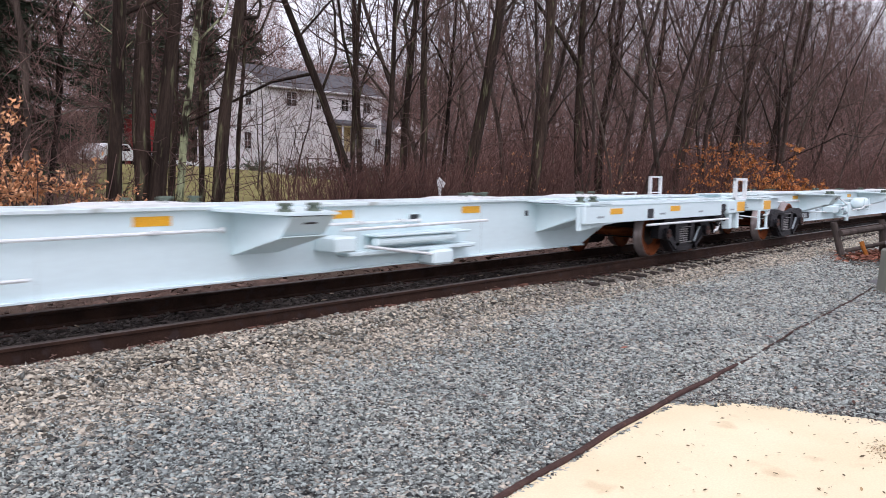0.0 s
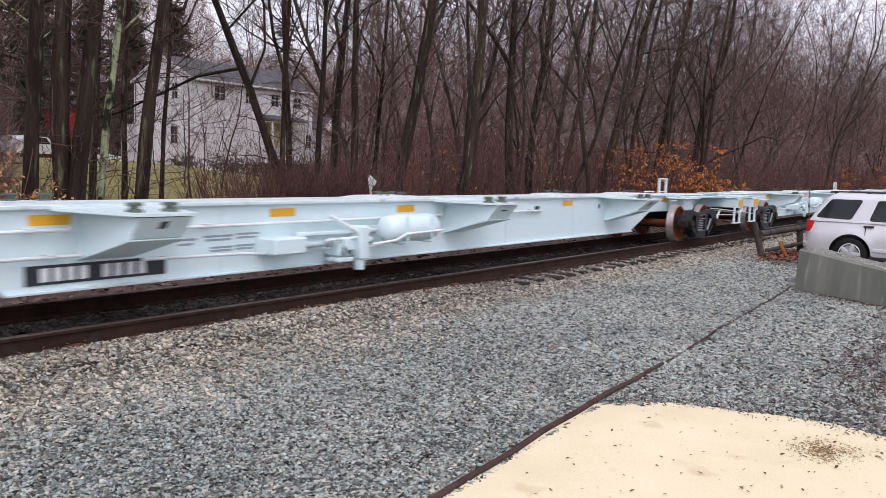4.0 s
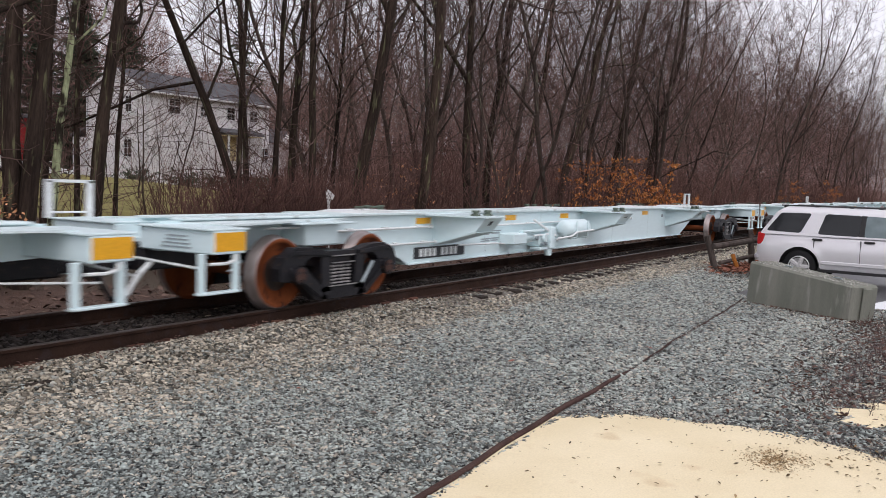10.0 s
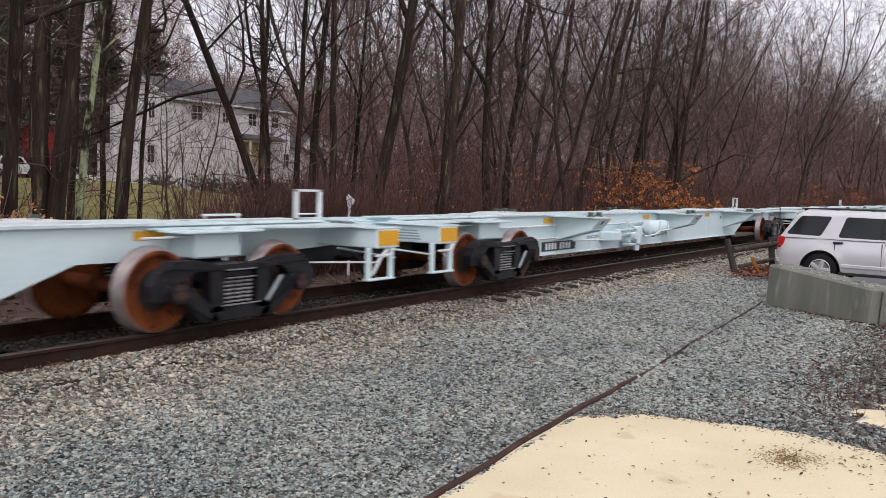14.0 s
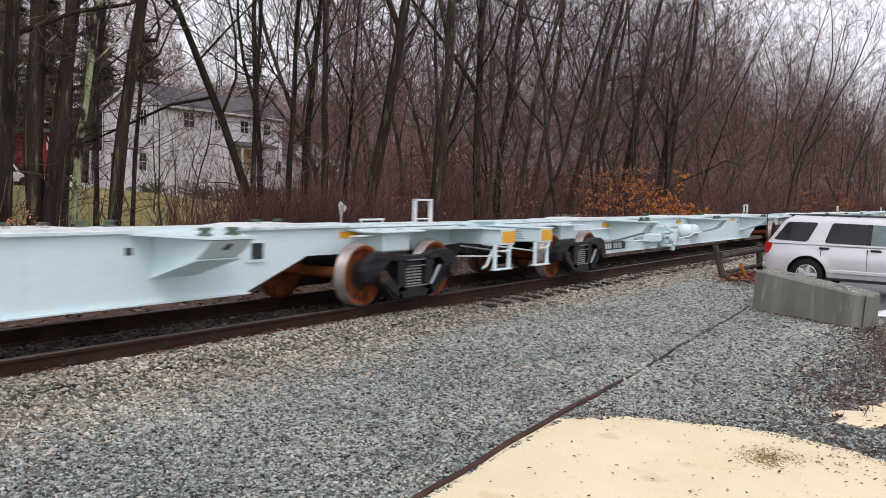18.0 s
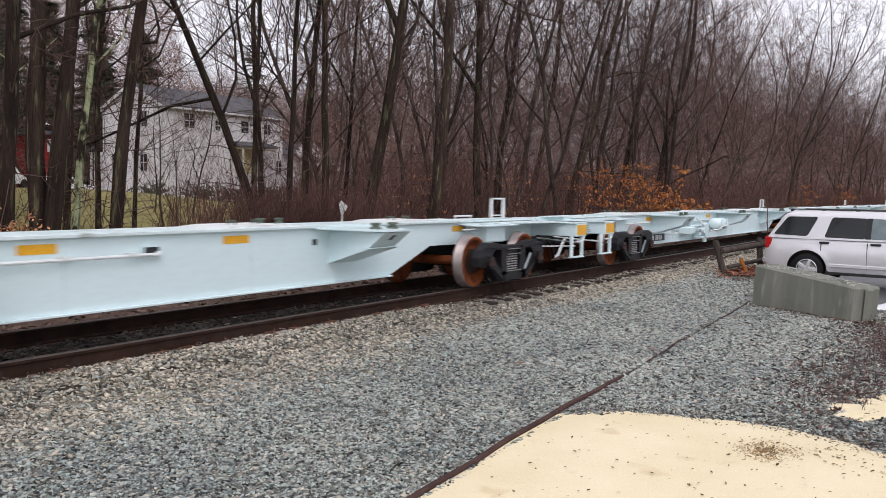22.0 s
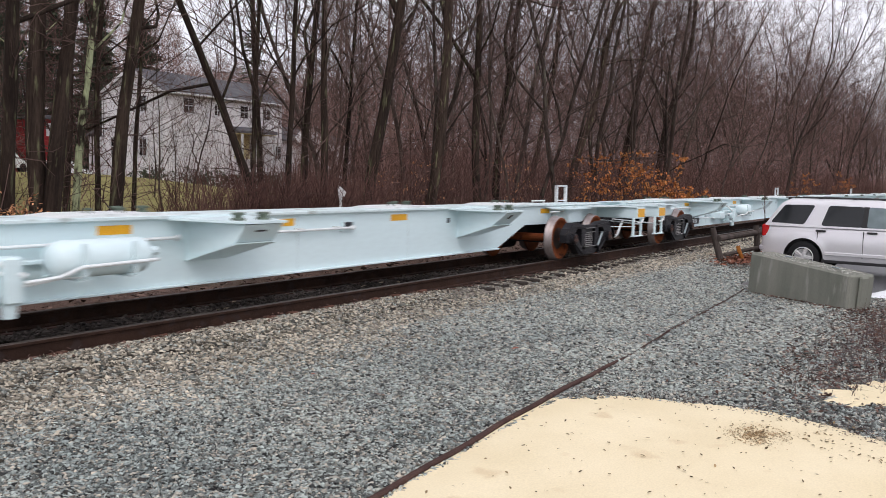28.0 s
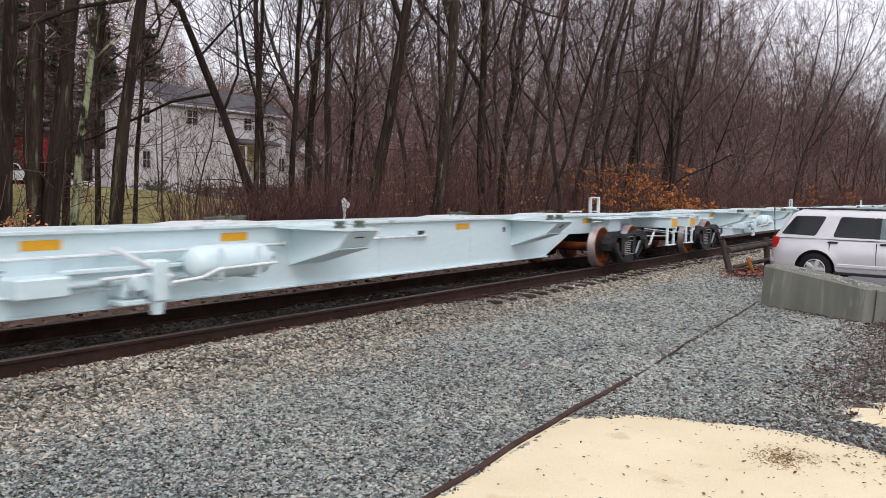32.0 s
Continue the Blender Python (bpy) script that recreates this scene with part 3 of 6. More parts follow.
    # end sills with their orange squares and stirrups, front and rear
    for xc in (0.0, rear):
        for s in (-1, 1):
            bm = B()
            ya, yb = sorted((s * 0.2, s * W))
            box(bm, xc - 0.225, xc + 0.225, ya, yb, 0.745, 0.985, 0.012)
            box(bm, xc - 0.27, xc + 0.27, ya, yb, 0.985, 1.005, 0.004)
            sill = part("end_sill", bm, PAINT, wagon)
            bm = box(B(), xc - 0.21, xc + 0.21, s * W, s * (W + 0.004), 0.775, 0.965)
            part("marker", bm, ORANGE, sill, "orange reflective square")
            if lead and xc > 20 and s < 0:
                continue
            bm = B()
            for dx in (-0.38, 0.075):
                box(bm, xc + dx, xc + dx + 0.085, s * (W - 0.05) - 0.02, s * (W - 0.05) + 0.02, 0.36, 0.76, 0.006)
            box(bm, xc - 0.38, xc + 0.155, s * (W - 0.05) - 0.05, s * (W - 0.05) + 0.05, 0.345, 0.37, 0.006)
            part("stirrup", bm, PAINT, wagon)
            bm = B()
            hoop = [(xc - 0.30, 0.66), (xc - 0.08, 0.655), (xc + 0.02, 0.68), (xc + 0.06, 0.745)]
            for p, q in zip(hoop, hoop[1:]):
                rod(bm, (p[0], s * (W + 0.03), p[1]), (q[0], s * (W + 0.03), q[1]), 0.016, 6)
            part("grab_iron", bm, WHITEPAINT, wagon)
    # tapering end decks beside the spine, with a lip along the far edge
    for xa, xb in ((0.2, 3.0), (23.04, 20.3)):
        for sd in (-1, 1):
            bm = B()
            q = ((xa, sd * 0.36), (xa, sd * 1.05), (xb, sd * 0.42), (xb, sd * 0.36))
            v = [bm.verts.new((x, y, 1.0)) for x, y in q] + [bm.verts.new((x, y, 1.02)) for x, y in q]
            for f in ((0, 1, 2, 3), (4, 5, 6, 7), (0, 1, 5, 4), (1, 2, 6, 5), (2, 3, 7, 6), (3, 0, 4, 7)):
                bm.faces.new([v[i] for i in f])
            bmesh.ops.recalc_face_normals(bm, faces=bm.faces[:])
            part("end_deck", bm, PLATE, wagon)
    bm = rod(B(), (22.1, 0.86, 1.085), (22.75, 0.86, 1.085), 0.016, 6)
    for x in (22.14, 22.71):
        rod(bm, (x, 0.86, 1.015), (x, 0.86, 1.085), 0.014, 6)
    part("grab_bar", bm, WHITEPAINT, wagon)
    # stencilled data panels on the end sills' inner faces
    for k in range(4):
        part("stencil_bar", box(B(), -0.232, -0.2255, -1.0 + 0.02 * k, -0.55 - 0.03 * k, 0.79 + 0.038 * k, 0.808 + 0.038 * k), GREYPAINT, wagon)
    # bolster boxes above the bogies
    for xc in BOGIES:
        bm = B()
        box(bm, xc - 0.32, xc + 0.32, -0.74, 0.74, 0.70, 0.985, 0.02)
        box(bm, xc - 0.55, xc + 0.55, -0.86, 0.86, 0.975, 0.999, 0.005)
        part("bolster", bm, PAINT, wagon)
        bm = B()
        rod(bm, (xc - 0.9, -0.62, 0.93), (xc + 0.35, -0.62, 0.93), 0.014, 6)
        part("handhold", bm, WHITEPAINT, wagon)
    # orange dashes along the spine
    for x0, x1, z in [(x, x + 0.41, 0.935) for x in dashes] + [(20.16, 20.56, 0.935)]:
        for s in (-1, 1):
            bm = box(B(), x0, x1, s * (S + 0.0005), s * (S + 0.005), z - 0.045, z + 0.05)
            part("marker", bm, ORANGE, wagon, "orange reflective dash")
    # number board, in bars, on both flanks
    for s in (-1, 1):
        bm = box(B(), 4.76, 6.26, s * S, s * (S + 0.012), 0.345, 0.525)
        board = part("number_board", bm, BLACKPAINT, wagon, "black board with a white number")
        for i, x in enumerate((4.90, 5.03, 5.16, 5.29, 5.53, 5.66, 5.80, 5.93)):
            bm = B()
            box(bm, x, x + 0.085, s * (S + 0.0121), s * (S + 0.016), 0.372, 0.498)
            part("bar", bm, WHITEPAINT, board)
        for x, z, w in ((6.40, 0.68, 0.26), (6.42, 0.63, 0.20), (6.75, 0.70, 0.42), (7.22, 0.71, 0.34), (6.78, 0.66, 0.36), (7.22, 0.67, 0.30), (6.85, 0.575, 0.32), (7.2, 0.58, 0.28), (6.85, 0.54, 0.30), (7.2, 0.545, 0.26)):
            part("stencil_bar", box(B(), x, x + w, s * S, s * (S + 0.003), z - 0.012, z + 0.012), GREYPAINT, wagon)
    # framed openings through the web, black panels standing in for the shade inside
    for x, z, w, h in [(14.12, 0.855, 0.20, 0.10), (21.5, 0.86, 0.24, 0.13), (6.10, 0.85, 0.08, 0.09), (16.75, 0.85, 0.08, 0.08)] + [(18.58, 0.78, 0.22, 0.20)] * side_port:
        for s in (-1, 1):
            bm = B()
            y0 = s * (S + 0.002)
            for a, b, c, d in ((x - w / 2 - 0.02, x + w / 2 + 0.02, z + h / 2, z + h / 2 + 0.015), (x - w / 2 - 0.06, x + w / 2 + 0.02, z - h / 2 - 0.03, z - h / 2), (x - w / 2 - 0.02, x - w / 2, z - h / 2, z + h / 2), (x + w / 2, x + w / 2 + 0.02, z - h / 2, z + h / 2)):
                box(bm, a, b, min(y0, y0 + s * 0.03), max(y0, y0 + s * 0.03), c, d)
            if w < 0.1:   # a plain small hole
                bm.free()
                part("port_opening", box(B(), x - w / 2, x + w / 2, min(y0, y0 + s * 0.004), max(y0, y0 + s * 0.004), z - h / 2, z + h / 2), BLACKPAINT, wagon)
                continue
            port = part("port", bm, PAINT, wagon)
            part("port_opening", box(B(), x - w / 2, x + w / 2, min(y0 - s * 0.001, y0 + s * 0.003), max(y0 - s * 0.001, y0 + s * 0.003), z - h / 2, z + h / 2), BLACKPAINT, port)
    # air pipes
    for (xa, za), (xb, zb) in (((6.0, 0.815), (11.10, 0.825)), ((12.0, 0.825), (14.18, 0.825)), ((2.75, 0.84), (5.15, 0.845)), ((3.1, 0.60), (5.3, 0.60))):
        bm = B()
        rod(bm, (xa, -S - 0.05, za), (xb, -S - 0.05, zb), 0.018, 8)
        for k in range(3):
            x = xa + (xb - xa) * (0.15 + 0.35 * k)
            box(bm, x - 0.05, x + 0.05, -S - 0.07, -S, za + 0.012, za + 0.03)
        rod(bm, (xb - 0.02, -S - 0.05, zb), (xb + 0.02, -S - 0.05, zb), 0.034, 10)
        part("air_pipe", bm, WHITEPAINT, wagon)
    bm = B()
    low = [(5.9, 0.525), (7.2, 0.50), (7.6, 0.47), (9.08, 0.485)]
    for p, q in zip(low, low[1:]):
        rod(bm, (p[0], -S - 0.12, p[1]), (q[0], -S - 0.12, q[1]), 0.017, 8)
    part("air_pipe", bm, WHITEPAINT, wagon)
    if not lead:
        # brake gear hung on the flank: air tank, cylinder, valve column, levers
        bm = B()
        lathe(bm, [(0.0, 9.30), (0.08, 9.305), (0.14, 9.33), (0.172, 9.38), (0.182, 9.43), (0.182, 10.25), (0.172, 10.30), (0.14, 10.35), (0.08, 10.375), (0.0, 10.38)], 24)
        bmesh.ops.transform(bm, matrix=Matrix.Translation((0, -0.78, 0.715)) @ Matrix.Rotation(-math.pi / 2, 4, "Z"), verts=bm.verts[:])
        bmesh.ops.recalc_face_normals(bm, faces=bm.faces[:])
        tank = part("air_tank", bm, PAINT, wagon, "white painted air tank", True)
        part("drain_cock", rod(B(), (9.62, -0.80, 0.50), (9.62, -0.80, 0.56), 0.03, 8), CASTIRON, tank)
        part("end_pipe", rod(B(), (10.36, -0.78, 0.74), (10.50, -0.78, 0.74), 0.045, 10), PAINT, tank)
        for x in (9.55, 10.10):
            bm = B()
            box(bm, x - 0.025, x + 0.025, -0.985, -0.965, 0.56, 0.87)
            box(bm, x - 0.03, x + 0.03, -0.985, -S, 0.515, 0.533)
            box(bm, x - 0.03, x + 0.03, -0.60, -S, 0.70, 0.73)
            part("tank_bracket", bm, PAINT, wagon)
        bm = B()   # long beam carrying the levers
        box(bm, 7.98, 9.45, -0.60, -0.50, 0.665, 0.705, 0.006)
        box(bm, 7.98, 9.45, -0.52, -0.505, 0.60, 0.665)
        box(bm, 8.2, 8.3, -0.51, -S, 0.62, 0.66)
        box(bm, 9.2, 9.3, -0.51, -S, 0.62, 0.66)
        part("lever_beam", bm, PAINT, wagon)
        bm = B()
        box(bm, 7.50, 8.02, -0.66, -S, 0.465, 0.665, 0.02)
        rod(bm, (8.02, -0.52, 0.56), (8.62, -0.52, 0.56), 0.045, 12)
        part("brake_cylinder", bm, PAINT, wagon)
        bm = B()   # valve column with its body and foot
        box(bm, 8.93, 9.10, -0.72, -0.50, 0.33, 0.76, 0.02)
        box(bm, 8.62, 8.95, -0.62, -S, 0.38, 0.60, 0.03)
        rod(bm, (8.74, -0.62, 0.54), (8.74, -0.70, 0.54), 0.075, 14)
        box(bm, 8.55, 8.84, -0.68, -0.45, 0.32, 0.375, 0.01)
        rod(bm, (9.01, -0.62, 0.20), (9.01, -0.62, 0.34), 0.065, 12, 0.08)
        part("brake_valve", bm, PAINT, wagon)
        for x, z, r in ((8.40, 0.56, 0.04), (8.66, 0.44, 0.035), (8.80, 0.44, 0.035)):
            part("valve_cap", rod(B(), (x, -0.64, z), (x, -0.70, z), r, 10), GREYPAINT, wagon)
        for pts, r in ((((8.58, -0.50, 0.89), (9.12, -0.72, 0.58)), 0.026), (((9.08, -0.78, 0.53), (9.3, -0.98, 0.58), (9.5, -1.0, 0.655), (10.35, -1.0, 0.675)), 0.018), (((9.08, -0.76, 0.50), (9.42, -0.85, 0.56), (9.60, -0.86, 0.54)), 0.016), (((8.35, -0.63, 0.60), (9.0, -0.64, 0.615)), 0.02)):
            bm = B()
            for p, q in zip(pts, pts[1:]):
                rod(bm, p, q, r, 8)
            part("brake_lever", bm, WHITEPAINT, wagon)
    else:
        bm = B()
        box(bm, 12.4, 12.75, -0.70, -S, 0.52, 0.70, 0.02)
        box(bm, 12.75, 15.2, -0.56, -S, 0.44, 0.50, 0.015)
        box(bm, 13.2, 15.0, -0.62, -S, 0.66, 0.69, 0.01)
        rod(bm, (13.2, -0.55, 0.60), (14.7, -0.55, 0.60), 0.05, 10)
        box(bm, 14.2, 14.6, -0.66, -S, 0.25, 0.45, 0.03)
        part("brake_cylinder", bm, PAINT, wagon)
        bm = B()
        for p, q, r in (((12.6, 0.77), (15.4, 0.80), 0.02), ((13.0, 0.56), (14.2, 0.40), 0.02)):
            rod(bm, (p[0], -0.6, p[1]), (q[0], -0.6, q[1]), r, 8)
        part("brake_lever", bm, WHITEPAINT, wagon)
        bm = B()
        box(bm, 16.9, 22.1, -1.30, -1.22, 0.715, 0.985, 0.01)
        box(bm, 16.9, 22.1, -1.31, -0.3, 0.985, 1.005, 0.004)
        box(bm, 22.47, 23.0, -1.30, -0.25, 0.735, 0.995, 0.015)
        prism(bm, [(16.9, 0.98), (16.9, 0.62), (18.2, 0.72), (18.2, 0.98)], -1.21, -1.14)
        side_sill = part("side_sill", bm, PAINT, wagon)
        part("marker", box(B(), 17.65, 18.04, -1.305, -1.30, 0.85, 0.94), ORANGE, side_sill)
        part("marker", box(B(), 19.80, 20.18, -1.305, -1.30, 0.85, 0.94), ORANGE, side_sill)
        # Black panel in place of the shade inside the port.
        part("port_opening", box(B(), 18.92, 19.14, -1.304, -1.30, 0.75, 0.91), BLACKPAINT, side_sill)
        for x in (17.25, 19.4, 21.0, 22.55):
            part("stencil_bar", box(B(), x, x + 0.2, -1.303, -1.30, 0.80, 0.83), GREYPAINT, side_sill)
        bm = B()
        for p, q in (((22.08, 0.90), (22.5, 0.62)), ((22.48, 0.90), (22.15, 0.52)), ((22.1, 0.80), (22.5, 0.82))):
            rod(bm, (p[0], -1.2, p[1]), (q[0], -1.2, q[1]), 0.045, 8)
        box(bm, 22.14, 22.44, -1.18, -0.7, 0.62, 0.95, 0.03)
        part("hand_brake_gear", bm, CASTIRON, wagon)
        for x0, x1 in ((22.6, 22.72), (22.95, 23.1)):
            part("hanger", box(B(), x0, x1, -1.28, -1.1, 0.42, 0.74, 0.02), PAINT, wagon)
        bm = B()
        rod(bm, (18.9, -1.32, 0.64), (22.4, -1.32, 0.64), 0.02, 8)
        part("uncoupling_rod", bm, WHITEPAINT, wagon)
        for y in (-1.28,):
            bm = B()
            for x in (22.84, 23.36):
                box(bm, x, x + 0.1, y, y + 0.06, 1.0, 1.43)
            box(bm, 22.84, 23.46, y, y + 0.06, 1.39, 1.44)
            box(bm, 22.84, 23.46, y, y + 0.05, 1.005, 1.05)
            part("hand_brake_frame", bm, WHITEPAINT, wagon)
    # hand-brake frame on the far corner
    bm = B()
    for x in (-0.32, 0.21):
        box(bm, x, x + 0.07, 1.28, 1.34, 1.0, 1.43)
    box(bm, -0.32, 0.28, 1.28, 1.34, 1.405, 1.44)
    rod(bm, (-0.29, 1.31, 1.06), (0.25, 1.31, 1.06), 0.012, 6)
    part("hand_brake_frame", bm, WHITEPAINT, wagon)
    # couplers and hoses
    for xa, d in ((-0.22, -1), (23.45, 1)):
        bm = B()
        box(bm, min(xa, xa + d * 0.42), max(xa, xa + d * 0.42), -0.10, 0.10, 0.52, 0.72, 0.03)
        box(bm, min(xa + d * 0.30, xa + d * 0.50), max(xa + d * 0.30, xa + d * 0.50), -0.16, 0.14, 0.47, 0.77, 0.05)
        box(bm, min(xa, xa - d * 0.9), max(xa, xa - d * 0.9), -0.22, 0.22, 0.50, 0.80, 0.02)
        part("coupler", bm, CASTIRON, wagon)
        bm = B()
        arc = [(xa + d * 0.05, -0.45, 0.62), (xa + d * 0.22, -0.46, 0.50), (xa + d * 0.36, -0.45, 0.30), (xa + d * 0.44, -0.40, 0.26)]
        for p, q in zip(arc, arc[1:]):
            rod(bm, p, q, 0.03, 8)
        part("brake_hose", bm, WHITEPAINT if d < 0 else CASTIRON, wagon)
        bm = B()
        rod(bm, (xa + d * 0.05, -1.2, 0.60), (xa + d * 0.1, -0.2, 0.66), 0.013, 6)
        rod(bm, (xa - d * 0.3, -W + 0.1, 0.56), (xa - d * 1.2, -0.5, 0.56), 0.011, 6)
        part("uncoupling_rod", bm, WHITEPAINT, wagon)
    for xc in BOGIES:
        build_bogie(wagon, xc)
    return wagon


def build_bogie(wagon, xc):
    bm = B()
    box(bm, xc - 0.17, xc + 0.17, -1.02, 1.02, 0.42, 0.66, 0.03)
    rod(bm, (xc, 0, 0.64), (xc, 0, 0.71), 0.22, 14)
    bogie = part("bogie", bm, CASTIRON, wagon, "dark cast steel bogie")
    for s in (-1, 1):
        bm = B()
        ya, yb = s * 0.93, s * 1.08
        top = [(-1.13, 0.36), (-1.13, 0.50), (-1.05, 0.62), (-0.86, 0.73), (-0.55, 0.72), (-0.3, 0.665), (0.3, 0.665), (0.55, 0.72), (0.86, 0.73), (1.05, 0.65), (1.13, 0.50), (1.13, 0.36)]
        under = [(0.98, 0.34), (0.96, 0.46), (0.86, 0.50), (0.75, 0.49), (0.68, 0.57), (0.60, 0.615), (0.42, 0.605), (-0.42, 0.605), (-0.60, 0.615), (-0.68, 0.57), (-0.75, 0.49), (-0.86, 0.50), (-0.96, 0.46), (-0.98, 0.34)]
        prism(bm, [(xc + x, z) for x, z in top + under], min(ya, yb), max(ya, yb))
        for d in (-1, 1):
            prism(bm, [(xc + d * x, z) for x, z in ((0.93, 0.44), (0.80, 0.53), (0.70, 0.50), (0.56, 0.38), (0.42, 0.27), (0.28, 0.09), (0.50, 0.09))], min(ya, yb), max(ya, yb))
            prism(bm, [(xc + d * x, z) for x, z in ((0.42, 0.60), (0.25, 0.60), (0.225, 0.18), (0.40, 0.18))], min(ya, yb), max(ya, yb))
        prism(bm, [(xc + x, z) for x, z in ((-0.48, 0.18), (-0.40, 0.085), (0.40, 0.085), (0.48, 0.18), (0.34, 0.24), (-0.34, 0.24))], min(ya, yb), max(ya, yb))
        bmesh.ops.recalc_face_normals(bm, faces=bm.faces[:])
        for d in (-1, 1):   # cast ribs standing proud
            prism(bm, [(xc + d * x, z) for x, z in ((0.28, 0.655), (0.92, 0.70), (1.0, 0.64), (0.92, 0.66), (0.28, 0.62))], min(yb, yb + s * 0.03), max(yb, yb + s * 0.03))
            prism(bm, [(xc + d * x, z) for x, z in ((0.88, 0.40), (0.85, 0.45), (0.40, 0.17), (0.43, 0.11))], min(yb, yb + s * 0.03), max(yb, yb + s * 0.03))
        bmesh.ops.recalc_face_normals(bm, faces=bm.faces[:])
        part("side_frame", bm, CASTIRON, bogie)
        for dx in (-0.14, 0.0, 0.14):
            bm = B()
            prof = [(0.04, 0.235)]
            for k in range(6):
                z = 0.25 + k * 0.042
                prof += [(0.05, z), (0.068, z + 0.006), (0.068, z + 0.02), (0.05, z + 0.026)]
            prof.append((0.04, 0.51))
            # Grooves between coils get the dark steel, colouring in the shade of the gaps.
            lathe(bm, prof, 10, [1 if i % 4 == 0 else 0 for i in range(len(prof) - 1)])
            bmesh.ops.transform(bm, matrix=Matrix.Translation((xc + dx, s * 1.0, 0)) @ Matrix.Rotation(math.pi / 2, 4, "X"), verts=bm.verts[:])
            part("spring", bm, [SPRING, CASTIRON], bogie)
        bm = B()
        ya, yb = sorted((s * 0.90, s * 1.045))
        box(bm, xc - 0.20, xc + 0.20, ya, yb, 0.515, 0.60, 0.02)
        part("bolster_end", bm, CASTIRON, bogie)
        bm = B()   # machined lips round the bolster window and spring seat
        ya, yb = sorted((s * 1.082, s * 1.10))
        for z in (0.515, 0.60):
            box(bm, xc - 0.21, xc + 0.20, ya, yb, z, z + 0.013)
        box(bm, xc - 0.27, xc + 0.27, ya, yb, 0.232, 0.246)
        part("window_lip", bm, SPRING, bogie)
        for d in (-1, 1):
            bm = B()
            box(bm, xc + d * 0.86 - 0.12, xc + d * 0.86 + 0.12, s * 0.90, s * 1.10, 0.33, 0.52, 0.03)
            rod(bm, (xc + d * 0.86, s * 1.05, 0.42), (xc + d * 0.86, s * 1.16, 0.42), 0.105, 14)
            for k in range(3):
                a = k * 2.1 + 0.5
                rod(bm, (xc + d * 0.86 + 0.06 * math.cos(a), s * 1.155, 0.42 + 0.06 * math.sin(a)), (xc + d * 0.86 + 0.06 * math.cos(a), s * 1.18, 0.42 + 0.06 * math.sin(a)), 0.02, 6)
            part("axle_box", bm, CASTIRON, bogie)
            part("bearing_cap", rod(B(), (xc + d * 0.86, s * 1.158, 0.42), (xc + d * 0.86, s * 1.170, 0.42), 0.085, 14), OLDIRON, bogie)
        bm = B()
        rod(bm, (xc + 0.36, s * 1.10, 0.24), (xc + 0.58, s * 1.10, 0.50), 0.022, 6)
        part("brake_hanger", bm, GREYPAINT, bogie)
    bm = B()
    for d in (-1, 1):
        box(bm, xc + d * 0.36 - 0.04, xc + d * 0.36 + 0.04, -0.8, 0.8, 0.28, 0.36)
    part("brake_beam", bm, CASTIRON, bogie)
    for d in (-1, 1):
        bm = B()
        for s in (-1, 1):
            prof = [(0.08, 0.66), (0.34, 0.69), (0.36, 0.675), (0.448, 0.678), (0.445, 0.70), (0.424, 0.712), (0.419, 0.82), (0.405, 0.832), (0.36, 0.832), (0.345, 0.80), (0.21, 0.772), (0.13, 0.82), (0.09, 0.83)]
            lathe(bm, [(r, s * y) for r, y in prof], 40, [0, 0, 0, 1, 1, 1, 1, 0, 0, 0, 2, 2])
        rod(bm, (0, -1.05, 0), (0, 1.05, 0), 0.08, 12)
        bmesh.ops.recalc_face_normals(bm, faces=bm.faces[:])
        ws = part("wheelset", bm, [RUST, TREAD, GREASE], bogie, "rust-orange wheelset with worn bright treads")
        ws.matrix_basis = Matrix.Translation((xc + d * 0.86, 0, 0.42))


WAGONS = [build_wagon(True)]
ODD = {1: build_wagon(dashes=(4.80, 7.72, 10.08, 14.67)), 8: build_wagon(dashes=(4.80, 7.72, 10.10), side_port=True), 9: build_wagon(dashes=(4.80, 7.72, 10.10, 13.62, 15.85))}
USUAL = build_wagon()
WAGONS += [ODD.get(k) or (USUAL if k == 2 else copy_thing(USUAL, pose(0, 0, 0))) for k in range(1, 19)]
for k, w in enumerate(WAGONS):
    w.matrix_basis = pose(k * PITCH - travelled(0), YC, ZR)

# ---- things on the lot ----
def build_sand(name, cx, cy, rim, label, seed):
    """Low swell of sand that thins out to nothing at its rim."""
    steps = (0.12, 0.25, 0.38, 0.5, 0.62, 0.73, 0.82, 0.89, 0.94, 0.97, 0.988, 1.0)
    verts, faces, seg = [(cx, cy, 0.03)], [], 260
    for s in steps:
        for i in range(seg):
            a = math.tau * i / seg
            r = rim(a) * s
            x, y = cx + r * math.cos(a), cy + r * math.sin(a)
            z = 0.026 * (1 - s ** 8) + (0.007 * noise.noise((x * 2.2, y * 2.2, seed)) + 0.004 * noise.noise((x * 7, y * 7, seed))) * (1 - s ** 6)
            verts.append((x, y, max(z, 0.003) if s < 1 else 0.001))
    for i in range(seg):
        faces.append((0, 1 + i, 1 + (i + 1) % seg))
        for k in range(len(steps) - 1):
            a, b = 1 + k * seg, 1 + (k + 1) * seg
            faces.append((a + i, b + i, b + (i + 1) % seg, a + (i + 1) % seg))
    return tagged(raw(name, verts, faces, SAND, smooth=True), label, "sand", kind="structure")


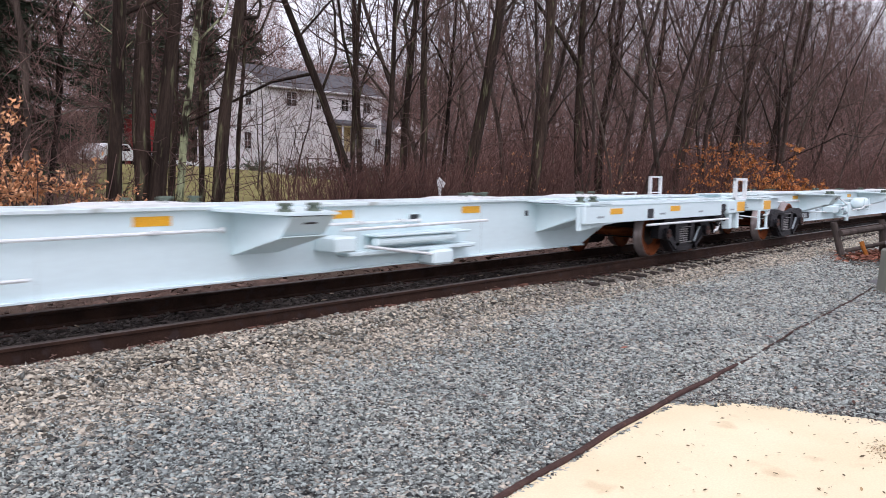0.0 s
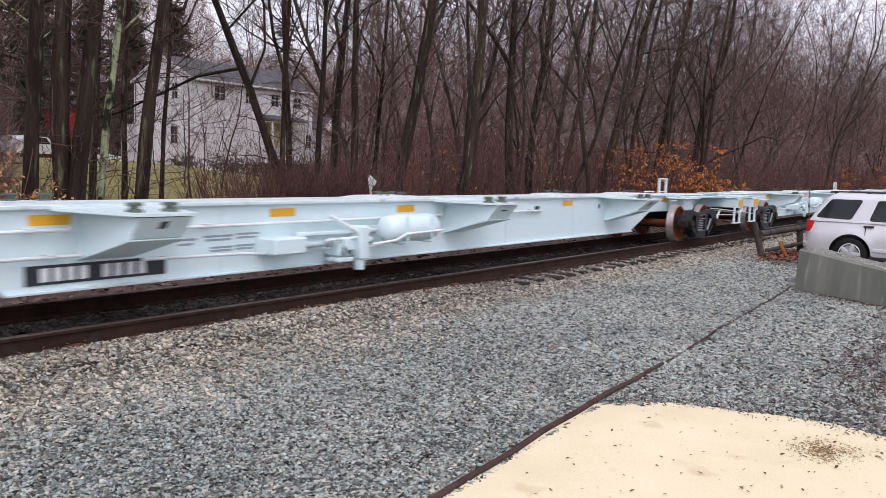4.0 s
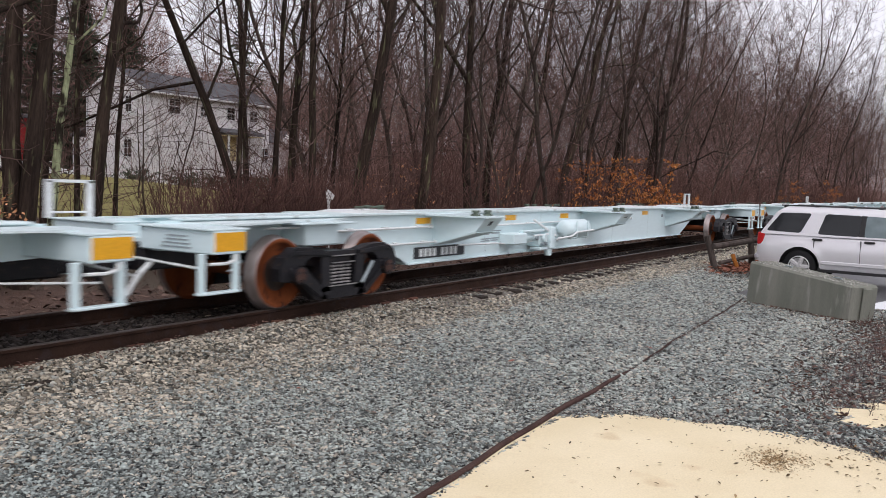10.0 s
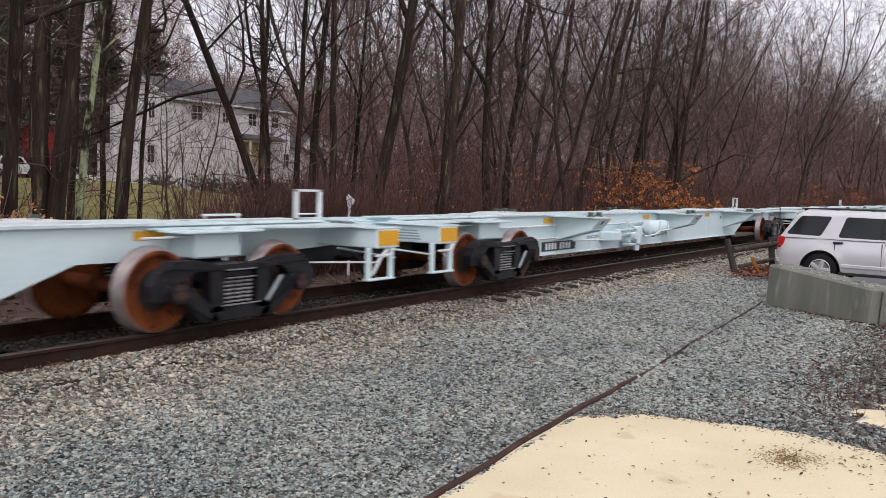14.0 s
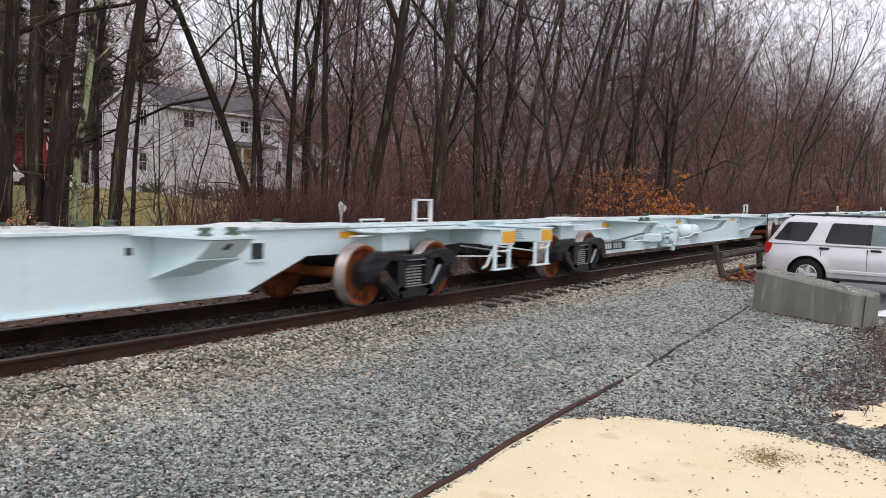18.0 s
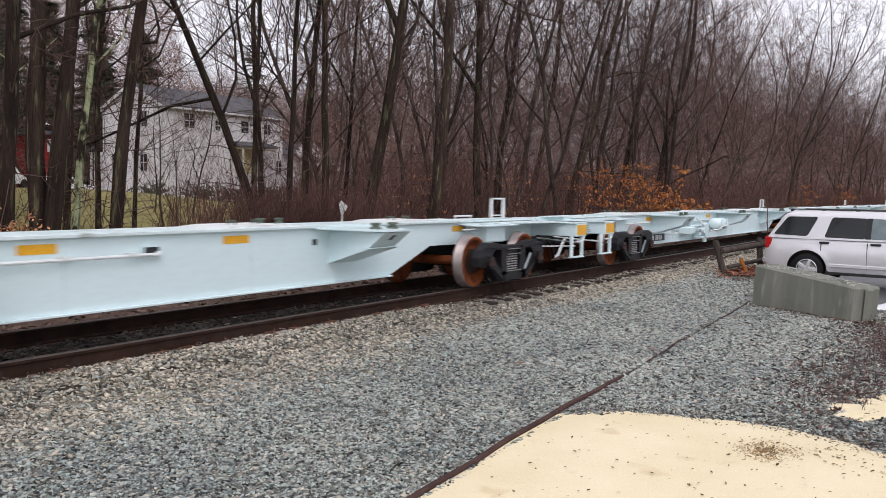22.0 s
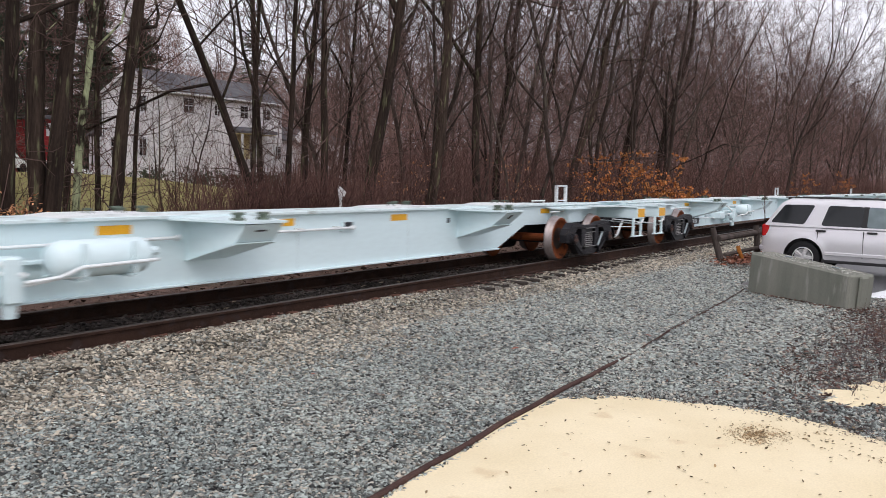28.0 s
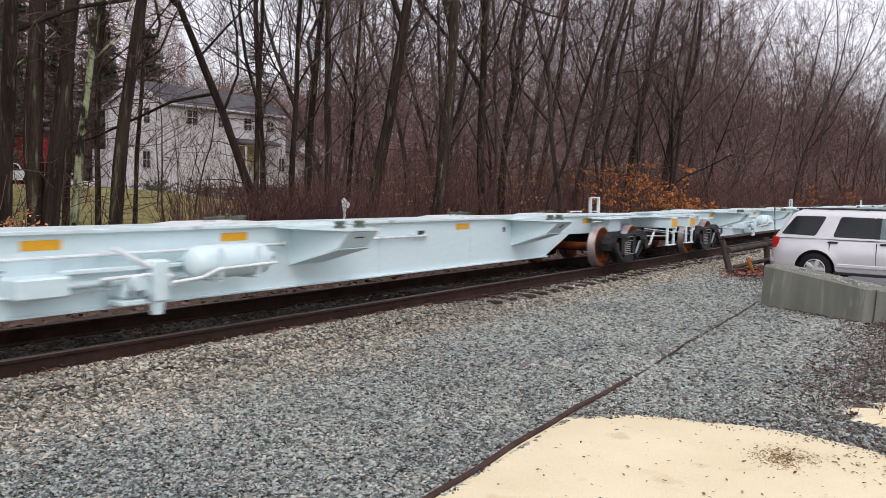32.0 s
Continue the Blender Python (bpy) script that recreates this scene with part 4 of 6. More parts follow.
build_sand("sand_patch", 4.4, 0.2, main_rim, "pale yellow sand spilled over the gravel lot", 1)
build_sand("sand_patch", 8.15, 0.42, lambda a: 0.50 + 0.14 * math.sin(3 * a + 1) + 0.08 * math.sin(8 * a) + 0.06 * math.sin(19 * a) + 0.04 * math.sin(37 * a + 2), "small thin patch of pale sand among dirt", 2)


def build_strip():
    """Old iron strip, half sunk, that wanders a little."""
    bm = B()
    last = None
    for i in range(110):
        x = 2.2 + i * 0.121
        y = strip_y(x) + 0.02 * math.sin(x * 1.3) + 0.008 * math.sin(x * 5)
        sink = -0.010 - 0.011 * smooth01(7.6, 8.4, x) + 0.006 * math.sin(x * 2.0 + 0.4) * smooth01(8, 9, x) + 0.008 * smooth01(11.2, 12.2, x)
        ring = [bm.verts.new((x, y + dy * (0.85 - 0.5 * smooth01(7.2, 9.5, x)), z + sink)) for dy, z in ((-0.026, -0.05), (-0.026, 0.030), (-0.018, 0.038), (0.018, 0.038), (0.026, 0.030), (0.026, -0.05))]
        if last:
            for k in range(5):
                bm.faces.new((last[k], last[k + 1], ring[k + 1], ring[k]))
        last = ring
    bmesh.ops.recalc_face_normals(bm, faces=bm.faces[:])
    tagged(part("iron_strip", bm, OLDIRON), "old rusty iron rail half buried in the gravel", "buried rail")


build_strip()


def build_barrier():
    b = thing("concrete_barrier", "mossy grey concrete block barrier lying across the lot", "barrier", m=pose(15.13, 3.38, 0.115, 0, 4.7, -124.7))
    bm = box(B(), 0, 2.16, 0, 0.52, -0.3, 0.6, 0.03)
    bmesh.ops.subdivide_edges(bm, edges=bm.edges[:], cuts=3, use_grid_fill=True)
    for v in bm.verts:
        v.co += Vector((noise.noise(v.co * 3), noise.noise(v.co * 3 + Vector((5, 0, 0))), noise.noise(v.co * 3 + Vector((0, 5, 0))))) * 0.007
    part("block", bm, CONCRETE, b)
    bm = box(B(), 2.158, 2.225, 0.17, 0.35, -0.3, 0.585, 0.03)
    part("key", bm, CONCRETE, b)
    for x in (0.62, 1.62):
        bm = B()
        pts = [(x - 0.09, 0.26, 0.59), (x - 0.06, 0.26, 0.618), (x + 0.06, 0.27, 0.618), (x + 0.09, 0.26, 0.59)]
        for p, q in zip(pts, pts[1:]):
            rod(bm, p, q, 0.010, 6)
        part("lifting_eye", bm, GREYPAINT, b)


build_barrier()


def build_lot():
    bm = box(B(), 17.2, 60, -30, 4.1, -0.4, -0.145)
    tagged(part("asphalt_lot", bm, ASPHALT), "wet dark asphalt parking area", "asphalt", kind="structure")


build_lot()


def build_white_patch():
    """Low white mound at the edge of the asphalt."""
    cx, cy, n = 17.25, 1.42, 44
    verts, faces = [(cx, cy, ground_z(cx, cy) + 0.05)], []
    for k, s in enumerate((0.4, 0.75, 0.93, 1.0)):
        for i in range(n):
            a = math.tau * i / n
            r = (1 + 0.14 * math.sin(3 * a + 1) + 0.08 * math.sin(8 * a) + 0.05 * math.sin(13 * a)) * s
            x, y = cx + 1.2 * r * math.cos(a), cy + 0.34 * r * math.sin(a)
            verts.append((x, y, max(ground_z(x, y), -0.146) + 0.05 * (1 - s ** 3) + 0.012 * noise.noise((x * 5, y * 5, 1)) * (1 - s) - (0.004 if s == 1.0 else 0)))
    for i in range(n):
        faces.append((0, 1 + i, 1 + (i + 1) % n))
        for k in range(3):
            a, b = 1 + k * n, 1 + (k + 1) * n
            faces.append((a + i, b + i, b + (i + 1) % n, a + (i + 1) % n))
    tagged(raw("snow_patch", verts, faces, WHITEPATCH, smooth=True), "small low white patch beside the asphalt", "snow", kind="structure")


build_white_patch()


def build_fence():
    f = thing("log_fence", "weathered leaning log rail fence by the track", "fence")
    def post(base, top, r):
        bm = rod(B(), base, top, r, 10, r * 0.85)
        part("post", bm, WOOD, f)
    post((21.08, 5.40, -0.2), (20.98, 5.66, 0.80), 0.085)
    post((22.80, 4.96, -0.2), (22.78, 5.04, 0.83), 0.085)
    post((24.4, 4.45, -0.2), (24.4, 4.47, 0.80), 0.08)
    part("rail", rod(B(), (20.95, 5.50, 0.55), (22.9, 4.98, 0.66), 0.075, 10), WOOD, f)
    part("rail", rod(B(), (22.7, 5.0, 0.66), (24.6, 4.4, 0.70), 0.07, 10), WOOD, f)
    part("rail", rod(B(), (21.05, 5.35, 0.16), (22.85, 4.9, 0.28), 0.05, 8), WOOD, f)
    g = thing("rusty_pipe", "short bent rust-orange pipe stub standing in dead leaves", "pipe")
    bm = B()
    pts = [(21.35, 4.98, -0.05), (21.3, 5.0, 0.1), (21.25, 5.06, 0.25), (21.25, 5.1, 0.38)]
    for p, q in zip(pts, pts[1:]):
        rod(bm, p, q, 0.05, 8)
    part("pipe", bm, surface("orange_rusted_pipe", (0.30, 0.10, 0.02), (0.40, 0.16, 0.04), 5, 0.85, 0, 40, 0.3), g)


build_fence()


def build_suv():
    car = thing("parked_suv", "silver four-door sport utility vehicle parked on wet asphalt", "car", m=pose(22.10, 4.44, -0.145, 0, 0, -97.5))
    wheels = (1.0, 3.89)

    def sill_line(x):
        """Lower edge of the body side, with its wheel arches."""
        z = 0.33 + 0.10 * smooth01(0.25, 0.0, x) + 0.06 * smooth01(4.5, 4.8, x)
        for c in wheels:
            if abs(x - c) < 0.45:
                z = max(z, 0.36 + math.sqrt(0.45 ** 2 - (x - c) ** 2))
        return z

    def belt_line(x):
        return 1.09 - 0.10 * smooth01(3.55, 4.7, x) - 0.18 * smooth01(4.6, 4.8, x) - 0.10 * smooth01(0.08, 0.0, x)

    def half_width(x, z):
        w = 0.905 * (1 - 0.075 * ((z - 0.66) / 0.44) ** 2) - 0.012 * smooth01(0.90, 0.96, z)
        w += 0.014 * sum(smooth01(0.60, 0.46, math.hypot(x - c, z - 0.36)) for c in wheels)
        return w * (1 - 0.07 * max(0.0, (0.25 - x) / 0.25) ** 2 - 0.16 * max(0.0, (x - 4.3) / 0.5) ** 2)
    xs = sorted({round(0.06 * i, 3) for i in range(81)} | {c + 0.45 * math.cos(math.pi * k / 24) for c in wheels for k in range(25)})
    rows = 11
    verts, faces = [], []
    for sd in (-1, 1):
        for x in xs:
            lo, hi = sill_line(x), belt_line(x)
            for k in range(rows):
                z = lo + (hi - lo) * k / (rows - 1)
                verts.append((x, sd * half_width(x, z), z))
    n = len(xs)
    for sd in range(2):
        for i in range(n - 1):
            for k in range(rows - 1):
                a = (sd * n + i) * rows + k
                faces.append((a, a + rows, a + rows + 1, a + 1) if sd == 0 else (a, a + 1, a + rows + 1, a + rows))
    top = [(i * rows + rows - 1, (n + i) * rows + rows - 1) for i in range(n)]
    faces += [(top[i][0], top[i + 1][0], top[i + 1][1], top[i][1]) for i in range(n - 1)]
    for i in (0, n - 1):
        for k in range(rows - 1):
            a, b = i * rows + k, (n + i) * rows + k
            faces.append((a, a + 1, b + 1, b) if i == 0 else (a, b, b + 1, a + 1))
    raw("body", verts, faces, CARPAINT, car, True)
    part("underbody", box(B(), 0.15, 4.7, -0.70, 0.70, 0.28, 0.80, 0.02), BLACKTRIM, car)
    # cabin with leaning sides
    bm = B()
    ring = lambda z, x0, x1, hw: [bm.verts.new(p) for p in ((x0, -hw, z), (x1, -hw, z), (x1, hw, z), (x0, hw, z))]
    r1, r2, r3 = ring(1.07, 0.04, 3.68, 0.865), ring(1.62, 0.40, 3.0, 0.745), ring(1.73, 0.58, 2.82, 0.64)
    for a, b in ((r1, r2), (r2, r3)):
        for i in range(4):
            bm.faces.new((a[i], a[(i + 1) % 4], b[(i + 1) % 4], b[i]))
    bm.faces.new(r3)
    bmesh.ops.recalc_face_normals(bm, faces=bm.faces[:])
    bmesh.ops.bevel(bm, geom=[e for e in bm.edges], offset=0.045, segments=3, affect="EDGES", profile=0.5)
    part("cabin", bm, CARPAINT, car)
    for s in (-1, 1):
        def pane(name, pts, mat=GLASS, out=0.006, corner=0.055):
            bm = B()
            q = []
            for x, z in pts:
                hw = 0.865 - (z - 1.07) / 0.55 * 0.12
                q.append(bm.verts.new((x, s * (hw + out), z)))
            bm.faces.new(q)
            bmesh.ops.bevel(bm, geom=q, offset=corner, segments=3, affect="VERTICES", profile=0.5)
            q = list(bm.faces[:][0].verts)
            bk = [bm.verts.new((v.co.x, v.co.y - s * 0.012, v.co.z)) for v in q]
            for i in range(len(q)):
                bm.faces.new((q[i], q[(i + 1) % len(q)], bk[(i + 1) % len(q)], bk[i]))
            bmesh.ops.recalc_face_normals(bm, faces=bm.faces[:])
            return part(name, bm, mat, car)
        pane("door_pillar", ((2.225, 1.11), (2.365, 1.11), (2.375, 1.575), (2.245, 1.58)), BLACKTRIM, 0.003, 0.01)
        pane("quarter_window", ((0.20, 1.15), (0.98, 1.13), (1.19, 1.585), (0.50, 1.58)))
        pane("rear_door_window", ((1.36, 1.12), (2.24, 1.11), (2.26, 1.575), (1.50, 1.585)))
        pane("front_door_window", ((2.35, 1.11), (3.36, 1.11), (2.96, 1.55), (2.36, 1.575)), PALEGLASS)
        for x0, x1, z0, z1 in ((2.29, 2.30, 0.42, 1.60), (1.30, 1.31, 0.80, 1.10), (3.40, 3.41, 0.42, 1.10)):
            part("door_seam", box(B(), x0, x1, min(s * 0.86, s * 0.908), max(s * 0.86, s * 0.908), z0, min(z1, 1.02)), BLACKTRIM, car)
        part("side_molding", box(B(), 1.47, 3.42, min(s * 0.88, s * 0.917), max(s * 0.88, s * 0.917), 0.44, 0.52, 0.01), CARPAINT, car)
        for x in (1.26, 2.36):
            part("door_handle", box(B(), x, x + 0.22, min(s * 0.86, s * 0.905), max(s * 0.86, s * 0.905), 0.975, 1.02, 0.012), BLACKTRIM, car)
        bm = box(B(), 0.0, 0.17, min(s * 0.74, s * 0.872), max(s * 0.74, s * 0.872), 0.80, 1.10, 0.03)
        part("tail_light", bm, TAILRED, car, "red tail light")
        bm = B()
        for x in (0.55, 1.25, 2.0, 2.6):
            box(bm, x - 0.04, x + 0.04, s * 0.60 - 0.015, s * 0.60 + 0.015, 1.70, 1.75)
        rod(bm, (0.45, s * 0.60, 1.755), (2.7, s * 0.60, 1.75), 0.014, 8)
        part("roof_rail", bm, BLACKTRIM, car)
        part("mirror", box(B(), 3.0, 3.16, s * 0.90, s * 1.08, 1.08, 1.24, 0.03), BLACKTRIM, car)
        part("sill", box(B(), 1.42, 3.46, s * 0.86, s * 0.93, 0.27, 0.335, 0.01), BLACKTRIM, car)
        for x in (1.0, 3.89):
            bm = B()
            lathe(bm, [(0.20, -0.10), (0.36, -0.11), (0.372, -0.06), (0.372, 0.07), (0.355, 0.115), (0.26, 0.12), (0.235, 0.10)], 28)
            wheel = part("wheel", bm, TYRE, car)
            wheel.matrix_basis = pose(x, s * 0.79, 0.36)
            bm = B()
            lathe(bm, [(0.245, -s * 0.10), (0.245, s * 0.10), (0.225, s * 0.115), (0.21, s * 0.06), (0.06, s * 0.03)], 28)
            for k in range(5):
                a = math.tau * k / 5
                rod(bm, (0.03 * math.cos(a), s * 0.09, 0.03 * math.sin(a)), (0.225 * math.cos(a), s * 0.085, 0.225 * math.sin(a)), 0.048, 6)
            rod(bm, (0, s * 0.04, 0), (0, s * 0.12, 0), 0.055, 12)
            bmesh.ops.recalc_face_normals(bm, faces=bm.faces[:])
            part("rim", bm, ALLOY, wheel, "five-spoke alloy rim")
    bm = B()
    v = [bm.verts.new(p) for p in ((0.10, -0.70, 1.14), (0.10, 0.70, 1.14), (0.39, 0.62, 1.58), (0.39, -0.62, 1.58))]
    bm.faces.new(v)
    for w in v:
        w.co.x -= 0.02
    bmesh.ops.solidify(bm, geom=bm.faces[:], thickness=0.01)
    part("rear_window", bm, GLASS, car)
    part("rear_bumper", box(B(), -0.07, 0.40, -0.862, 0.862, 0.42, 0.63, 0.07), surface("grey_lilac_bumper", (0.50, 0.49, 0.52), (0.54, 0.53, 0.56), 2, 0.4, 0.1, 40, 0.02), car)
    bm = B()
    for x in (0.75, 1.5, 2.25):
        rod(bm, (x, -0.60, 1.755), (x, 0.60, 1.755), 0.013, 8)
    part("roof_bars", bm, BLACKTRIM, car)


build_suv()


def leaf_cloud(name, places, material, label, size=0.06, seed=5, kind="stuff", parent=None):
    """Flat bent leaves at the places given, as one object."""
    rg = random.Random(seed)
    verts, faces = [], []
    for p in places:
        s = size * rg.uniform(0.6, 1.3)
        m = Euler((rg.uniform(-1.2, 1.2), rg.uniform(-1.2, 1.2), rg.uniform(0, 6.3))).to_matrix()
        k = len(verts)
        for q in ((-1, 0, 0), (-0.2, 0.5, 0.15), (1, 0, 0.1), (-0.2, -0.5, 0.15)):
            verts.append(Vector(p) + m @ (Vector(q) * s))
        faces += [(k, k + 1, k + 2), (k, k + 2, k + 3)]
    ob = raw(name, verts, faces, material, parent)
    return tagged(ob, label, "leaves", kind=kind) if parent is None else ob


def flat_leaves(name, spots, material, label, size, seed):
    rg = random.Random(seed)
    verts, faces = [], []
    for x, y, z in spots:
        s = size * rg.uniform(0.5, 1.4)
        m = Euler((rg.uniform(-0.5, 0.5), rg.uniform(-0.5, 0.5), rg.uniform(0, 6.3))).to_matrix()
        k = len(verts)
        for q in ((-1, 0, 0), (-0.3, 0.45, 0.12), (0.4, 0.4, 0.1), (1, 0, 0.05), (0.4, -0.4, 0.1), (-0.3, -0.45, 0.12)):
            verts.append(Vector((x, y, z + 0.3 * s)) + m @ (Vector(q) * s))
        faces.append(tuple(range(k, k + 6)))
    return tagged(raw(name, verts, faces, material), label, "leaves", kind="stuff")


def litter():
    rg = random.Random(21)
    spots = []
    for _ in range(2600):   # round the fence
        a, r = rg.uniform(0, math.tau), abs(rg.gauss(0, 0.9))
        spots.append((21.9 + 1.5 * r * math.cos(a), 5.0 + 0.55 * r * math.sin(a), 0.01))
    for _ in range(2200):   # dirt by the lot's edge
        x = 7.0 + 7.5 * rg.random() ** 0.8
        spots.append((x, rg.gauss(0.70, 0.55), 0.012))
    for cx, cy, sx, sy, k in ((9.6, 1.45, 0.45, 0.12, 150), (11.8, 0.75, 0.6, 0.25, 300), (8.3, 1.05, 0.5, 0.12, 90), (13.2, 1.3, 0.7, 0.2, 180)):   # small drifts
        spots += [(rg.gauss(cx, sx), rg.gauss(cy, sy), 0.018) for _ in range(k)]
    for _ in range(900):    # foot of the barrier
        t = rg.random()
        spots.append((15.05 - 1.3 * t + rg.gauss(0, 0.12), 3.2 - 1.88 * t + rg.gauss(0, 0.12), 0.012))
    for _ in range(500):    # strays by the rail
        x = rg.uniform(2, 14)
        spots.append((x, rg.gauss(6.78, 0.12), ground_z(x, 6.75) + 0.03))
    flat_leaves("fallen_leaves", spots, LITTERLEAF, "wet red-brown leaves lying in drifts", 0.024, 3)
    far = []
    for _ in range(5000):
        x, y = rg.uniform(0, 40), 9.6 + abs(rg.gauss(0, 1.6))
        far.append((x, y, ground_z(x, y) + 0.01))
    flat_leaves("fallen_leaves", far, surface("pale_litter", (0.075, 0.05, 0.042), (0.15, 0.10, 0.08), 2, 0.95, 0, 20, 0, island=0.5), "dull brown leaves strewn along the far side of the track", 0.06, 4)
    chips = []
    for _ in range(900):   # pale chips and bark between and beyond the rails
        x, y = rg.uniform(2, 30), rg.choice((rg.uniform(7.15, 8.4), rg.uniform(8.7, 10.4), rg.uniform(8.7, 10.4)))
        chips.append((x, y, ground_z(x, y) + 0.012))
    flat_leaves("wood_chips", chips, surface("pale_wood_chips", (0.22, 0.17, 0.12), (0.34, 0.28, 0.21), 2, 0.95, 0, 20, 0, island=0.6), "pale wood chips and bark scattered along the track", 0.035, 14)
    crumbs = []
    for _ in range(520):
        x, y = rg.uniform(2.5, 7.2), rg.uniform(-1.5, 2.7)
        if math.hypot(x - 4.4, y - 0.2) < main_rim(math.atan2(y - 0.2, x - 4.4)) - 0.05:
            crumbs.append((x, y, 0.032))
    for _ in range(40):
        crumbs.append((rg.gauss(6.15, 0.14), rg.gauss(1.12, 0.14), 0.026))
    for _ in range(60):   # drift along the far rim
        t = rg.random()
        crumbs.append((6.85 - 0.25 * t + rg.gauss(0, 0.12), 1.35 - 1.0 * t + rg.gauss(0, 0.1), 0.018))
    for _ in range(50):
        t = rg.random()
        crumbs.append((6.31 - 0.3 * t + rg.gauss(0, 0.09), 0.87 - 0.55 * t + rg.gauss(0, 0.09), 0.026))
    flat_leaves("leaf_crumbs", crumbs, surface("leaf_crumbs", (0.10, 0.075, 0.045), (0.24, 0.17, 0.09), 3, 0.95, 0, 20, 0, island=0.6), "dark leaf crumbs and grit on the sand", 0.014, 5)
    smear = [(rg.gauss(6.15, 0.13), rg.gauss(1.12, 0.10), 0.024) for _ in range(1100)]
    flat_leaves("leaf_crumbs", smear, surface("brown_dust_crumbs", (0.22, 0.14, 0.07), (0.34, 0.23, 0.12), 3, 0.95, 0, 20, 0, island=0.5), "fine brown leaf dust on the sand", 0.008, 9)
    fence = [(21.8 + 1.6 * rg.gauss(0, 0.6), 4.95 + 0.4 * rg.gauss(0, 0.7), 0.04) for _ in range(900)]
    flat_leaves("fallen_leaves", fence, surface("rusty_wet_leaves", (0.19, 0.075, 0.05), (0.27, 0.12, 0.08), 2, 0.9, 0, 20, 0, island=0.5), "rust-red wet leaves heaped under the log fence", 0.055, 8)
    rim = []
    for _ in range(1900):   # dark soil and grit along the sand's far rim
        a = 0.98 * rg.random() ** 1.5 - 0.05
        r = main_rim(a) + rg.gauss(0.05, 0.13) * (1.5 - a)
        rim.append((4.4 + r * math.cos(a), 0.2 + r * math.sin(a), 0.010))
    flat_leaves("soil_crumbs", rim, surface("purple_brown_soil", (0.055, 0.040, 0.036), (0.115, 0.084, 0.076), 3, 0.95, 0, 20, 0, island=0.6), "dark soil crumbs along the rim of the sand", 0.010, 17)
    top = pose(15.13, 3.38, 0.115, 0, 4.7, -124.7)
    grit = [tuple(top @ Vector((rg.uniform(0.05, 2.12), 0.04 + 0.44 * rg.random() ** 1.6, 0.600))) for _ in range(1600)]
    flat_leaves("barrier_debris", grit, surface("pale_lime_crust", (0.34, 0.34, 0.31), (0.50, 0.49, 0.45), 3, 0.95, 0, 20, 0, island=0.6), "pale crust and grit on the barrier's worn top", 0.012, 19)
    reds = [(5.35, 4.02, 0.02), (5.62, 5.02, 0.02), (7.9, 4.1, 0.02), (9.6, 3.2, 0.02), (11.2, 3.75, 0.02), (14.2, 3.7, 0.02), (6.9, 5.3, 0.02)]
    flat_leaves("red_leaves", reds, surface("red_brown_leaf", (0.28, 0.10, 0.075), (0.33, 0.14, 0.10), 3, 0.8, 0, 20, 0), "single red-brown leaves on the gravel", 0.055, 6)


litter()


def fallen_twigs():
    rg = random.Random(77)
    for i in range(34):
        x, y, a = rg.uniform(7.6, 14.0), rg.gauss(1.5, 0.6), rg.uniform(-0.5, 0.9)
        ln = rg.uniform(0.08, 0.34)
        bm, p = B(), Vector((0, 0, 0.012))
        for _ in range(3):
            q = p + Vector((ln / 3, rg.gauss(0, 0.02), rg.gauss(0, 0.004)))
            rod(bm, p, q, rg.uniform(0.005, 0.011), 5)
            p = q
        tw = part("fallen_twig", bm, WOOD)
        tw.matrix_basis = pose(x, y, 0.008, 0, 0, math.degrees(a))
        tagged(tw, "short dark wet twig lying on the gravel", "twig", "fallen twigs")


fallen_twigs()


def weeds():
    rg = random.Random(31)
    verts, faces = [], []
    for _ in range(800):
        x, y = rg.uniform(7.8, 14.8), rg.gauss(0.55, 0.5)
        if y > 1.5:
            continue
        h = rg.uniform(0.04, 0.24) * (1 if x > 9 else 0.7)
        a, w = rg.uniform(0, 6.3), 0.004
        dx, dy = rg.gauss(0, 0.3) * h, rg.gauss(0, 0.3) * h
        k = len(verts)
        for j in range(3):
            b = a + j * 2.1
            verts.append((x + w * math.cos(b), y + w * math.sin(b), -0.01))
        verts.append((x + dx, y + dy, h))
        faces += [(k, k + 1, k + 3), (k + 1, k + 2, k + 3), (k + 2, k, k + 3)]
        for _ in range(2):
            t = rg.uniform(0.3, 0.8)
            k = len(verts)
            px, py, pz = x + dx * t, y + dy * t, h * t
            verts += [(px, py, pz), (px + 0.006, py, pz + 0.006), (px + rg.gauss(0, 0.06), py + rg.gauss(0, 0.06), pz + rg.uniform(0.02, 0.12))]
            faces.append((k, k + 1, k + 2))
    tagged(raw("dry_weeds", verts, faces, surface("dry_weed_stems", (0.075, 0.045, 0.045), (0.13, 0.085, 0.075), 2, 0.95, 0, 10, 0, island=0.4)), "thin dry dark weeds in the dirt", "weeds", kind="stuff")


weeds()

